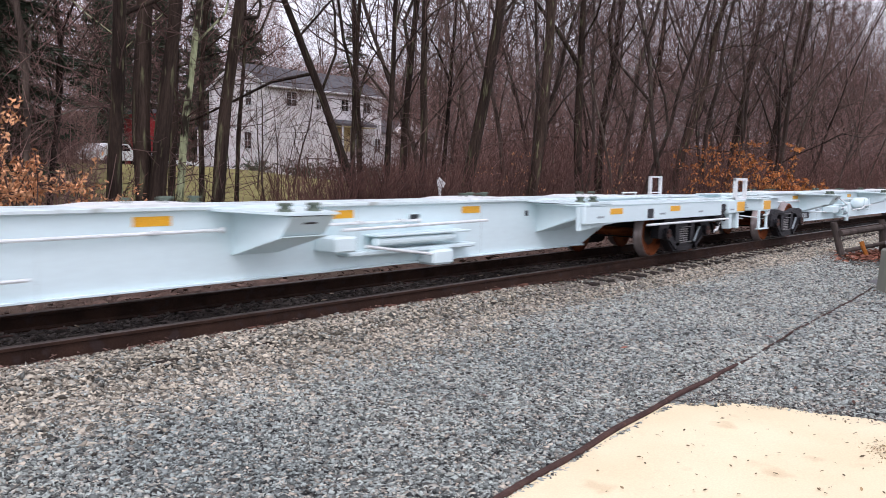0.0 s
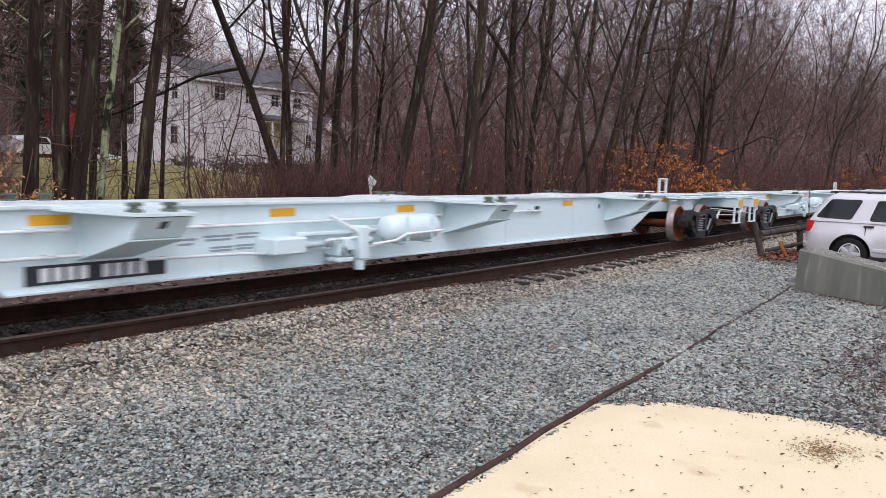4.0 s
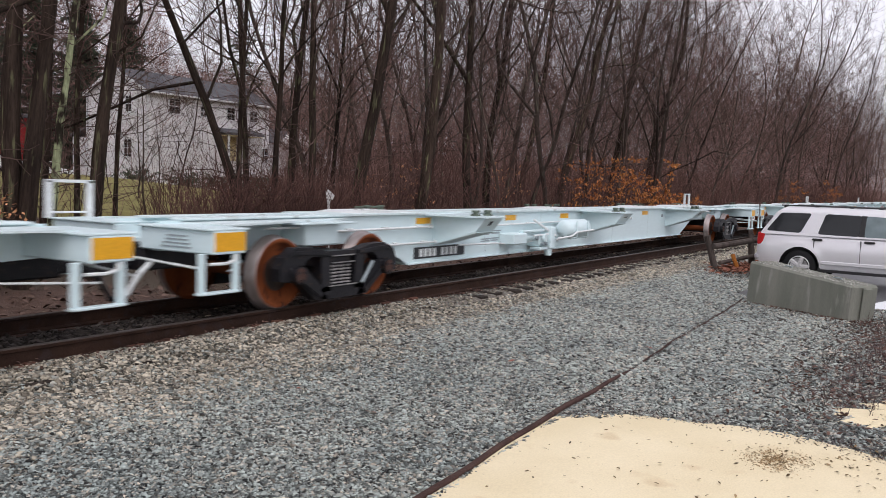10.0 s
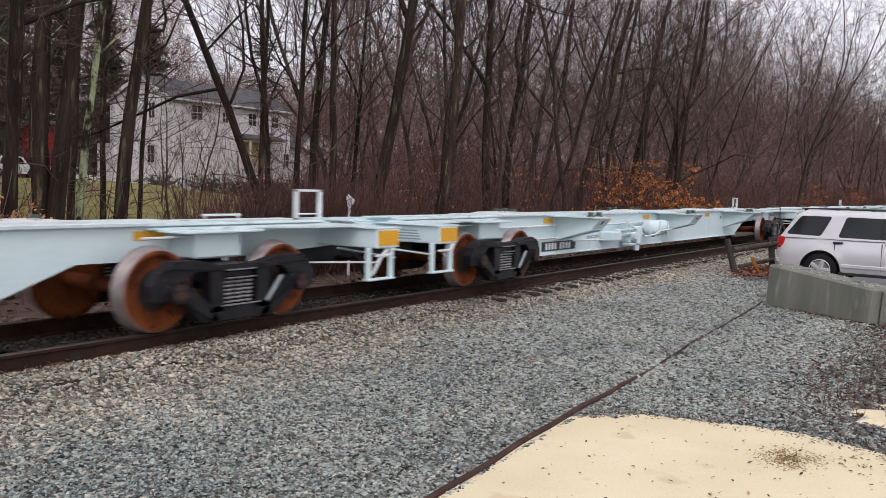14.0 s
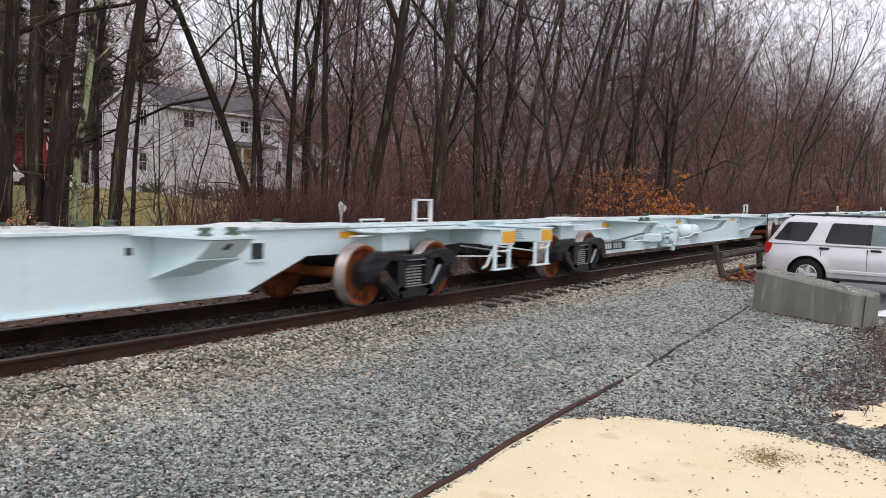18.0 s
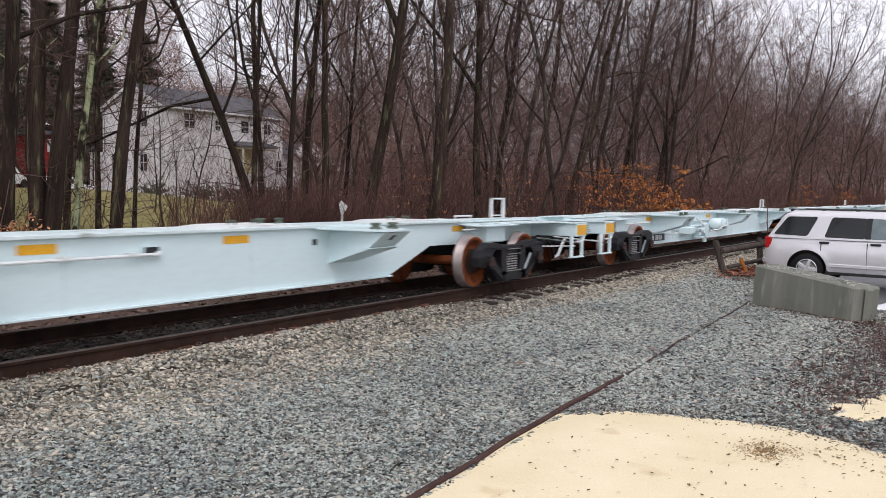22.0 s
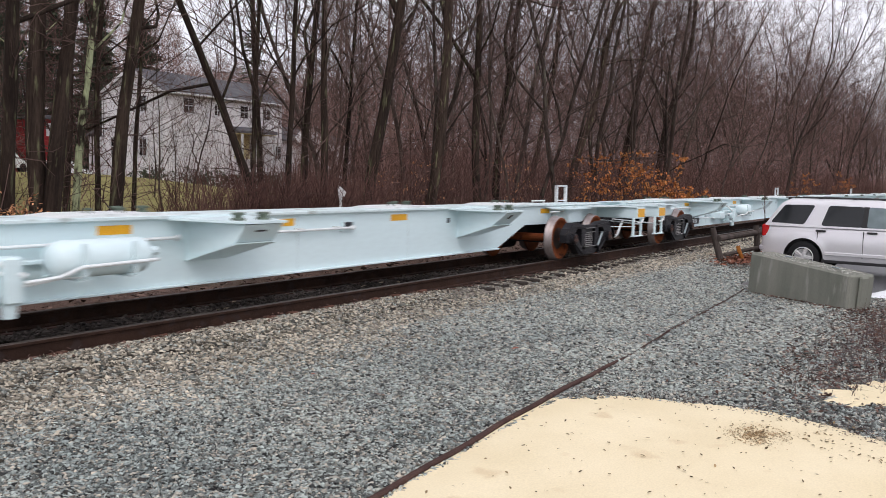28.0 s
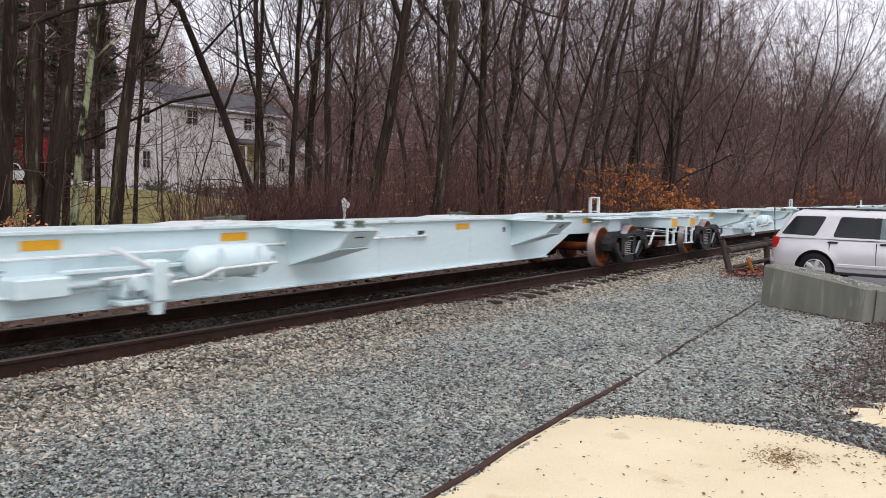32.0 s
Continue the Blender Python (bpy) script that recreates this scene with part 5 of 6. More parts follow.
# ---- house beyond the trees ----
def build_house():
    h = thing("house", "two-storey house with pale vinyl siding and grey shingle roof", "house")
    x0, x1, y0, y1, zb, ze, zr = 41.3, 53.7, 51.5, 58.2, 0.35, 7.95, 9.6
    ym = (y0 + y1) / 2
    bm = B()
    prof = [(y0, zb), (y1, zb), (y1, ze), (ym, zr), (y0, ze)]
    a = [bm.verts.new((x0, y, z)) for y, z in prof]
    b = [bm.verts.new((x1, y, z)) for y, z in prof]
    bm.faces.new(a)
    bm.faces.new(b[::-1])
    for i in range(5):
        bm.faces.new((a[i], b[i], b[(i + 1) % 5], a[(i + 1) % 5]))
    bmesh.ops.recalc_face_normals(bm, faces=bm.faces[:])
    wall = part("wall", bm, SIDING, h)
    # clapboards: each course leans out at its foot
    z = zb + 0.25
    while z < zr - 0.2:
        zt = z + 0.20
        runs = []
        if z < ze - 0.15:
            runs = [((x0, y0), (x1, y0), (x0, y0), (x1, y0), (0, -1)), ((x0, y1), (x0, y0), (x0, y1), (x0, y0), (-1, 0))]
        else:
            f = max((z - ze) / (zr - ze), 0)
            g = min(max((zt - ze) / (zr - ze), 0), 1)
            runs = [((x0, y1 - (y1 - ym) * f), (x0, y0 + (ym - y0) * f), (x0, y1 - (y1 - ym) * g), (x0, y0 + (ym - y0) * g), (-1, 0))]
        for (xa, ya), (xb, yb), (xc, yc), (xd, yd), (nx, ny) in runs:
            bm = B()
            v = [bm.verts.new(q) for q in ((xa + nx * 0.075, ya + ny * 0.075, z), (xb + nx * 0.075, yb + ny * 0.075, z), (xd + nx * 0.006, yd + ny * 0.006, zt), (xc + nx * 0.006, yc + ny * 0.006, zt), (xa, ya, z), (xb, yb, z))]
            bm.faces.new(v[:4])
            bm.faces.new((v[4], v[5], v[1], v[0]))
            bmesh.ops.recalc_face_normals(bm, faces=bm.faces[:])
            part("clapboard", bm, SIDING, wall)
        z += 0.20
    for s in (-1, 1):
        bm = B()
        yo = y0 - 0.35 if s < 0 else y1 + 0.35
        zo = ze - 0.35 * (zr - ze) / (ym - y0)
        v = [(x0 - 0.3, yo, zo), (x1 + 0.3, yo, zo), (x1 + 0.3, ym, zr), (x0 - 0.3, ym, zr)]
        lo = [bm.verts.new((x, y, z + 0.04)) for x, y, z in v]
        hi = [bm.verts.new((x, y, z + 0.16)) for x, y, z in v]
        bm.faces.new(hi)
        bm.faces.new(lo[::-1])
        for i in range(4):
            bm.faces.new((lo[i], lo[(i + 1) % 4], hi[(i + 1) % 4], hi[i]))
        bmesh.ops.recalc_face_normals(bm, faces=bm.faces[:])
        part("roof_slope", bm, SHINGLE, h)
        part("gutter", box(B(), x0 - 0.3, x1 + 0.3, yo - 0.12, yo, zo - 0.02, zo + 0.12, 0.02), TRIM, h)
        bm = B()
        v = [bm.verts.new(p) for p in ((x0 - 0.33, yo, zo - 0.1), (x0 - 0.33, ym, zr - 0.1), (x0 - 0.33, ym, zr + 0.17), (x0 - 0.33, yo, zo + 0.17))]
        w = [bm.verts.new((p.co.x + 0.04, p.co.y, p.co.z)) for p in v]
        bm.faces.new(v)
        bm.faces.new(w[::-1])
        for i in range(4):
            bm.faces.new((v[i], v[(i + 1) % 4], w[(i + 1) % 4], w[i]))
        bmesh.ops.recalc_face_normals(bm, faces=bm.faces[:])
        part("barge_board", bm, TRIM, h)
    part("corner_board", box(B(), x0 - 0.045, x0 + 0.10, y0 - 0.045, y0 + 0.10, zb, ze), TRIM, h)
    part("corner_board", box(B(), x0 - 0.045, x0 + 0.10, y1 - 0.10, y1 + 0.045, zb, ze), TRIM, h)
    part("downspout", rod(B(), (x0 - 0.12, y1 + 0.1, 1.5), (x0 - 0.12, y1 + 0.1, ze), 0.05, 8), TRIM, h)
    part("foundation", box(B(), x0 - 0.02, x1 + 0.02, y0 - 0.06, y1, -0.5, zb + 0.22), BRICK, h)
    part("water_table", box(B(), x0 - 0.05, x1, y0 - 0.07, y0 - 0.02, zb + 0.22, zb + 0.30), TRIM, h)

    def window(side, a, b, z0, z1, shutters=False):
        """side 'f': on the long front, a..b along x; side 'g': on the gable, along y."""
        def blk(p0, p1, d0, d1, q0, q1, bev=0.0):
            return box(B(), p0, p1, y0 - d1, y0 - d0, q0, q1, bev) if side == "f" else box(B(), x0 - d1, x0 - d0, p0, p1, q0, q1, bev)
        fr = blk(a - 0.09, b + 0.09, 0.03, 0.065, z0 - 0.09, z1 + 0.09)
        win = part("window", fr, TRIM, h)
        part("pane", blk(a, b, 0.066, 0.072, (z0 + z1) / 2 + 0.025, z1), GLASS, win)
        part("pane", blk(a, b, 0.066, 0.072, z0, (z0 + z1) / 2 - 0.025), GLASS, win)
        part("sill", blk(a - 0.12, b + 0.12, 0.066, 0.12, z0 - 0.13, z0 - 0.08), TRIM, win)
        m = (a + b) / 2
        bm = blk(m - 0.018, m + 0.018, 0.072, 0.082, z0, z1)
        part("muntin", bm, TRIM, win)
    window("f", 43.25, 44.2, 6.52, 7.55)
    window("f", 46.27, 46.77, 6.5, 7.25)
    window("f", 48.98, 49.74, 6.48, 7.4)
    window("f", 51.5, 52.25, 6.5, 7.3)
    window("f", 52.85, 53.55, 3.3, 4.35)
    window("g", 53.2, 53.8, 6.5, 7.6)
    window("g", 56.55, 57.3, 3.27, 4.5)
    window("g", 53.2, 53.95, 3.2, 4.45)
    for y in (53.5, 56.9):   # meter box and vent on the gable
        part("wall_vent", box(B(), x0 - 0.12, x0 - 0.02, y - 0.12, y + 0.12, 1.1, 1.5, 0.01), TRIM, h)
    # porch; its yellow light is put into the cream of ceiling and wall
    bm = prism(B(), [(47.7, 5.22), (51.7, 5.22), (51.7, 5.40), (47.7, 5.40)], 50.0, 51.4)
    for v in bm.verts:
        if v.co.y > 51:
            v.co.z += 0.35
    part("porch_roof", bm, SHINGLE, h)
    part("porch_ceiling", box(B(), 47.8, 51.6, 50.05, 51.42, 5.14, 5.196), PORCHGLOW, h)
    part("porch_wall", box(B(), 48.3, 49.9, 51.36, 51.42, 3.2, 5.1), PORCHGLOW, h)
    part("porch_door", box(B(), 50.2, 51.1, 51.34, 51.43, 3.0, 5.0, 0.02), TRIM, h)
    for x in (47.95, 51.5):
        part("porch_post", box(B(), x - 0.07, x + 0.07, 50.1, 50.24, 2.0, 5.14), TRIM, h)
    # raised deck along the front with a balustrade
    deck_boards = surface("grey_deck_boards", (0.16, 0.13, 0.12), (0.22, 0.18, 0.16), 2)
    part("deck", box(B(), 47.6, 64.0, 49.4, 51.4, 1.78, 1.92), deck_boards, h)
    for i in range(60):
        part("baluster", box(B(), 51.8 + i * 0.205, 51.85 + i * 0.205, 49.44, 49.49, 1.92, 2.85), deck_boards, h)
    part("handrail", box(B(), 51.7, 64.0, 49.40, 49.53, 2.85, 2.93), TRIM, h)
    for x in (47.8, 51.7, 55.8, 59.9, 63.8):
        part("deck_post", box(B(), x - 0.07, x + 0.07, 49.42, 49.56, 0.0, 2.95 if x > 50 else 1.8), TRIM, h)
    # side entry at the far end of the gable
    bm = prism(B(), [(41.6, 4.7), (43.6, 4.7), (43.6, 4.9), (41.6, 4.9)], 58.3, 61.0)
    for v in bm.verts:
        if v.co.y < 59:
            v.co.z += 0.9
    part("entry_roof", bm, SHINGLE, h)
    part("entry_wall", box(B(), 42.0, 43.5, 58.22, 60.7, 0.3, 4.7), SIDING, h)
    part("entry_post", box(B(), 41.65, 41.8, 60.6, 60.75, 0.3, 4.7), TRIM, h)
    part("entry_door", box(B(), 41.93, 41.99, 59.2, 60.1, 2.4, 4.5, 0.01), TRIM, h)
    # low wing with a gable towards the track
    part("wing_wall", box(B(), 53.8, 65.0, 52.4, 58.4, 0.2, 4.9), SIDING, h)
    bm = prism(B(), [(53.75, 4.9), (65.3, 4.9), (65.3, 5.05), (53.75, 5.05)], 52.0, 58.8)
    for v in bm.verts:
        if v.co.y > 56:
            v.co.z += 1.6
    part("wing_roof", bm, SHINGLE, h)
    part("wing_gable", prism(B(), [(55.9, 4.85), (59.9, 4.85), (57.9, 6.55)], 51.9, 52.5), SIDING, h)
    part("wing_door", box(B(), 57.2, 58.6, 52.32, 52.39, 1.95, 4.5, 0.02), TRIM, h)
    part("wing_window", box(B(), 60.6, 61.8, 52.33, 52.39, 2.9, 4.3, 0.02), GLASS, h)


build_house()


def lawn_and_yard():
    verts, faces, w = [], [], 40
    for j in range(30):
        for i in range(w):
            x, y = 8 + i * 1.1, 24 + j * 1.05
            verts.append((x, y, ground_z(x, y) + 0.05 - 0.3 * (i in (0, w - 1) or j in (0, 29))))
    faces = [(j * w + i, j * w + i + 1, (j + 1) * w + i + 1, (j + 1) * w + i) for j in range(29) for i in range(w - 1)]
    tagged(raw("lawn", verts, faces, LAWN, smooth=True), "yellowed winter lawn round the house", "lawn", kind="structure")
    shed = thing("red_shed", "barn-red garden shed with a pale door", "shed")
    part("shed_wall", box(B(), 38.23, 40.61, 62.5, 66, 0.3, 5.93), REDPAINT, shed)
    part("shed_door", box(B(), 39.13, 39.63, 62.43, 62.49, 4.63, 5.63), TRIM, shed)
    part("shed_roof", box(B(), 37.93, 40.91, 62.1, 66.4, 5.93, 6.23, 0.05), SHINGLE, shed)
    for x, y, rz in ((27.5, 52.0, 20), (35.6, 59.3, -10)):
        c = thing("parked_car", "white car parked in the drive by the house", "car", "cars by the house", pose(x, y, ground_z(x, y), 0, 0, rz))
        bm = prism(B(), [(0, 0.35), (4.4, 0.35), (4.5, 0.75), (3.4, 0.9), (2.9, 1.4), (1.0, 1.42), (0.3, 0.95), (0, 0.85)], -0.85, 0.85)
        part("body", bm, WHITEPAINT, c)
        part("side_window", prism(B(), [(0.9, 0.95), (3.1, 0.95), (2.75, 1.33), (1.1, 1.34)], -0.86, 0.86), GLASS, c)
        for wx in (0.85, 3.6):
            for s in (-1, 1):
                part("wheel", rod(B(), (wx, s * 0.66, 0.32), (wx, s * 0.87, 0.32), 0.32, 16), TYRE, c)
    sign = thing("yard_post", "small white post with a tilted top standing beyond the track", "post", m=pose(13.4, 11.2, ground_z(13.4, 11.2), 0, 0, -52))
    part("post", box(B(), -0.03, 0.03, -0.03, 0.03, -0.2, 1.45, 0.01), TRIM, sign)
    bm = prism(B(), [(-0.04, 1.42), (0.07, 1.45), (0.11, 1.54), (-0.02, 1.66), (-0.07, 1.61)], -0.04, 0.04)
    part("cap", bm, TRIM, sign)


lawn_and_yard()


def build_garden_post():
    g = thing("garden_post", "small white garden post with a gabled box on the lawn", "garden post", m=pose(35.8, 30.0, ground_z(35.8, 30.0), 0, 0, 20))
    part("post", box(B(), -0.06, 0.06, -0.06, 0.06, -0.2, 0.95, 0.01), TRIM, g)
    part("base", box(B(), -0.2, 0.2, -0.2, 0.2, -0.05, 0.3, 0.03), TRIM, g)
    part("nest_box", prism(B(), [(-0.16, 0.95), (0.16, 0.95), (0.16, 1.15), (0.0, 1.42), (-0.16, 1.15)], -0.14, 0.14), TRIM, g)


build_garden_post()

# ---- woods ----
class Tubes:
    """Collects tapered tubes in one list of vertices and faces."""

    def __init__(self):
        self.v, self.f = [], []

    def add(self, pts, radii, sides):
        base = None
        n = len(pts)
        for i, (p, r) in enumerate(zip(pts, radii)):
            d = (pts[min(i + 1, n - 1)] - pts[max(i - 1, 0)]).normalized()
            u = d.orthogonal().normalized()
            w = d.cross(u)
            k = len(self.v)
            for s in range(sides):
                a = math.tau * s / sides
                self.v.append(p + (u * math.cos(a) + w * math.sin(a)) * r)
            if base is not None:
                for s in range(sides):
                    t = (s + 1) % sides
                    self.f.append((base + s, base + t, k + t, k + s))
            base = k


def shoot(rg, start, way, length, steps, up=0.12, wild=0.14):
    pts, d, p = [start], way.normalized(), start.copy()
    for _ in range(steps):
        d = (d + Vector((rg.gauss(0, wild), rg.gauss(0, wild), rg.gauss(0, wild) + up))).normalized()
        p = p + d * (length / steps)
        pts.append(p.copy())
    return pts


def taper(r0, r1, n):
    return [r0 + (r1 - r0) * i / (n - 1) for i in range(n)]


def grow(seed, height, r0, first, limbs, subs, twigs, spread=1.0, sway=0.05, fork=False, shoots=0):
    """A bare tree as two sets of tubes, trunk and crown, standing at the origin."""
    rg = random.Random(seed)
    trunk, crown = Tubes(), Tubes()
    pts, p, d = [Vector((0, 0, -0.3))], Vector((0, 0, -0.3)), Vector((0, 0, 1))
    steps = 20
    for i in range(steps):
        d = (d + Vector((rg.gauss(0, sway), rg.gauss(0, sway), 0.12))).normalized()
        p = p + d * (height + 0.3) / steps
        pts.append(p.copy())
    rad = [r0 * (1.25 if i == 0 else 1) * (1 - 0.93 * (i / steps) ** 1.15) for i in range(steps + 1)]
    trunk.add(pts, rad, 10)
    for v in trunk.v:   # uneven, ridged bark
        c = pts[min(steps, max(0, round((v.z + 0.3) / (height + 0.3) * steps)))]
        off = Vector((v.x - c.x, v.y - c.y, 0))
        v += off * (0.22 * noise.noise(Vector((v.x * 9, v.y * 9, v.z * 0.9 + seed))) + 0.12 * noise.noise(Vector((v.x * 3, v.y * 3, v.z * 2.5 + seed))))
    for k in range(shoots):
        t = rg.uniform(0.05, 0.42)
        i = int(t * steps)
        q = pts[i].lerp(pts[i + 1], t * steps - i)
        a = rg.uniform(0, 6.3)
        tw = shoot(rg, q, Vector((math.cos(a), math.sin(a), rg.uniform(-0.1, 0.8))), rg.uniform(0.5, 2.2), 4, 0.03, 0.2)
        crown.add(tw, taper(0.012, 0.004, 5), 4)
        for _ in range(3):
            b = rg.randrange(1, 4)
            t2 = shoot(rg, tw[b], tw[b + 1] - tw[b] + Vector((rg.gauss(0, 0.3), rg.gauss(0, 0.3), rg.gauss(0, 0.3))), rg.uniform(0.2, 0.8), 2, 0.05, 0.2)
            crown.add(t2, (0.006, 0.004, 0.003), 3)

    def along(t):
        f = t * steps
        i = min(int(f), steps - 1)
        return pts[i].lerp(pts[i + 1], f - i), rad[i] + (rad[i + 1] - rad[i]) * (f - i)

    for k in range(limbs):
        t = first + (0.97 - first) * (k + rg.random() * 0.8) / limbs
        q, r = along(t)
        a = k * 2.4 + rg.uniform(-0.5, 0.5)
        rise = rg.uniform(0.5, 1.3)
        way = Vector((math.cos(a), math.sin(a), rise))
        ln = height * (0.34 * (1 - t) + 0.10) * rg.uniform(0.7, 1.25) * spread
        lr = max(0.010, min(0.042, r * rg.uniform(0.26, 0.48)))
        if fork and k == 1:
            ln, lr, way = height * 0.5, r * 0.72, Vector((math.cos(a) * 0.5, math.sin(a) * 0.5, 1))
        limb = shoot(rg, q, way, ln, 6, 0.10, 0.27)
        trunk.add(limb, taper(lr, 0.008, 7), 5)
        for j in range(subs):
            u = 0.2 + 0.78 * (j + rg.random()) / subs
            i = min(int(u * 6), 5)
            s = limb[i].lerp(limb[i + 1], u * 6 - i)
            side = Vector((rg.gauss(0, 1), rg.gauss(0, 1), rg.gauss(0.25, 0.6))).normalized()
            sub = shoot(rg, s, (limb[i + 1] - limb[i]).normalized() * 0.7 + side, ln * rg.uniform(0.25, 0.5), 4)
            crown.add(sub, taper(max(0.007, lr * 0.38 * (1 - u * 0.5)), 0.005, 5), 4)
            for _ in range(twigs):
                e = rg.uniform(0.2, 0.98)
                i2 = min(int(e * 4), 3)
                s2 = sub[i2].lerp(sub[i2 + 1], e * 4 - i2)
                side = Vector((rg.gauss(0, 1), rg.gauss(0, 1), rg.gauss(0.3, 0.6))).normalized()
                tw = shoot(rg, s2, (sub[i2 + 1] - sub[i2]).normalized() * 0.8 + side, ln * rg.uniform(0.10, 0.22), 2)
                crown.add(tw, (0.0055, 0.0045, 0.003), 3)
    return trunk, crown


TREE_MESH = {}


def bare_tree(key, label, m, group="bare trees", lichen=False, bark=None):
    """key: (seed, height, radius, first limb, limbs, subs, twigs, spread, sway, fork)"""
    t = thing("bare_tree", label, "tree", group, m)
    if key not in TREE_MESH:
        trunk, crown = grow(*key)
        a = raw("trunk", trunk.v, trunk.f, LICHEN if lichen else bark or BARK, t, True)
        b = raw("crown", crown.v, crown.f, TWIG, t)
        TREE_MESH[key] = (a.data, b.data)
    else:
        for name, me in zip(("trunk", "crown"), TREE_MESH[key]):
            new(name, me).parent = t
    return t


# standing close behind the track: kind of bark, x, y, lean, radius
FRONT = [
    ("bark", 6.79, 12.28, 0.3, 0.120),
    ("lichen", 7.49, 13.14, 1.7, 0.041),
    ("bark", 7.64, 12.59, 0.7, 0.160),
    ("bark", 7.58, 12.39, 4.9, 0.133),
    ("bark", 9.19, 14.33, 2.0, 0.075),
    ("lichen", 8.50, 13.22, 8.0, 0.075),
    ("bark", 10.20, 14.85, 1.9, 0.061),
    ("bark", 8.86, 12.49, 4.6, 0.120),
    ("bark", 12.56, 16.84, 4.1, 0.057),
    ("bark", 12.17, 11.87, -18.9, 0.092),
    ("bark", 15.06, 15.34, -4.2, 0.072),
    ("bark", 16.61, 16.62, -1.1, 0.095),
    ("bark", 13.60, 12.97, 1.7, 0.076),
    ("bark", 16.57, 15.21, 1.9, 0.106),
    ("bark", 14.93, 13.00, 3.1, 0.094),
    ("bark", 19.55, 16.37, 4.7, 0.077),
    ("bark", 15.61, 12.50, 6.5, 0.148),
    ("bark", 18.43, 12.54, 3.7, 0.158),
    ("bark", 21.09, 12.47, -3.7, 0.132),
]
BACK = [
    ("bark", 26.59, 15.01, 1.0, 0.141),
    ("bark", 32.83, 17.05, 5.1, 0.146),
    ("bark", 30.70, 14.08, 6.8, 0.154),
    ("bark", 36.70, 14.55, 4.6, 0.166),
    ("bark", 43.43, 15.09, 5.8, 0.177),
]
rt = random.Random(77)
for i, (bark, x, y, lean, r) in enumerate(FRONT + BACK):
    hgt = 11 + min(9.0, r * 42) + rt.uniform(-1, 1)
    key = (500 + i, round(hgt, 1), r, 0.20 + 0.10 * rt.random(), 17, 6, 4, 0.95, 0.032 + 0.03 * (i > 18), i in (2, 7, 11, 13, 15, 16, 17, 18, 19, 21, 23), 18)
    words = "tall bare tree with pale lichen patches on its trunk" if bark == "lichen" else ("tall bare tree with dark wet bark" if r > 0.12 else "slim bare tree with dark wet bark")
    bare_tree(key, words, pose(x, y, ground_z(x, y), lean * math.cos(math.atan2(y, x)), lean * math.sin(math.atan2(y, x)), 0), lichen=bark == "lichen")

# the wood behind and along the track, from eight grown trees
GROWN = [(900 + i, 13 + (i % 4) * 1.6, 0.055 + 0.022 * (i % 3), 0.12 + 0.05 * (i % 3), 17, 7, 4, 1.0 + 0.12 * (i % 3), 0.085, i % 3 == 1, 8) for i in range(8)]


def open_view(x, y):
    """Keeps the gap through which the house and lawn are seen thin."""
    a = math.degrees(math.atan2(y, x))
    return 44 < a < 62 and y > 15


count = 0
for i in range(1400):
    along_x = rt.random() ** 0.8
    x, y = -8 + 150 * along_x, 13.5 + 34 * rt.random() ** 1.3
    if open_view(x, y) and rt.random() < 0.86:
        continue
    if x < 20 and y < 15:
        continue
    if 38 < x < 66 and y > 48:
        continue
    s = rt.uniform(0.75, 1.15)
    m = pose(x, y, ground_z(x, y), rt.gauss(3, 7), rt.gauss(2, 6), rt.uniform(0, 360)) @ Matrix.Diagonal((s, s, s, 1))
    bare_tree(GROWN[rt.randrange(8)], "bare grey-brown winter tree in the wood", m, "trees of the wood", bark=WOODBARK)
    count += 1
    if count >= 165:
        break
# the wood's edge along the track, leaning out to the light
for i in range(60):
    x, y = 24 + 130 * (i / 60) ** 1.2 + rt.uniform(-1.5, 1.5), 12.4 + 6 * rt.random() ** 1.5
    s = rt.uniform(0.85, 1.15) * (1 + 0.15 * smooth01(55, 75, x))
    m = pose(x, y, ground_z(x, y), min(20, rt.gauss(11, 6)), rt.gauss(2, 5), rt.uniform(0, 360)) @ Matrix.Diagonal((s, s, s, 1))
    bare_tree(GROWN[rt.randrange(8)], "bare winter tree leaning out over the track", m, "trees of the wood", bark=WOODBARK)

# older trees that close the wood beside and behind the house
for i in range(18):
    if i < 9:
        x, y, s = rt.uniform(26, 52), rt.uniform(15.5, 27), rt.uniform(0.8, 1.05)
    else:
        x, y, s = rt.uniform(56, 88), rt.uniform(62, 88), rt.uniform(1.2, 1.6)
    m = pose(x, y, ground_z(x, y), rt.gauss(3, 5), rt.gauss(1, 5), rt.uniform(0, 360)) @ Matrix.Diagonal((s, s, s, 1))
    bare_tree(GROWN[rt.randrange(8)], "bare grey-brown winter tree in the wood", m, "trees of the wood", bark=WOODBARK)

# thin young trees on the lawn before the house
for i in range(11):
    a, d = radians(44.5 + 15 * rt.random()), 24 + 30 * rt.random()
    x, y = d * math.cos(a), d * math.sin(a)
    s = rt.uniform(0.32, 0.55)
    m = pose(x, y, ground_z(x, y), rt.gauss(0, 5), rt.gauss(0, 5), rt.uniform(0, 360)) @ Matrix.Diagonal((s, s, s, 1))
    bare_tree(GROWN[rt.randrange(8)], "thin bare young tree on the lawn", m, "young trees on the lawn")


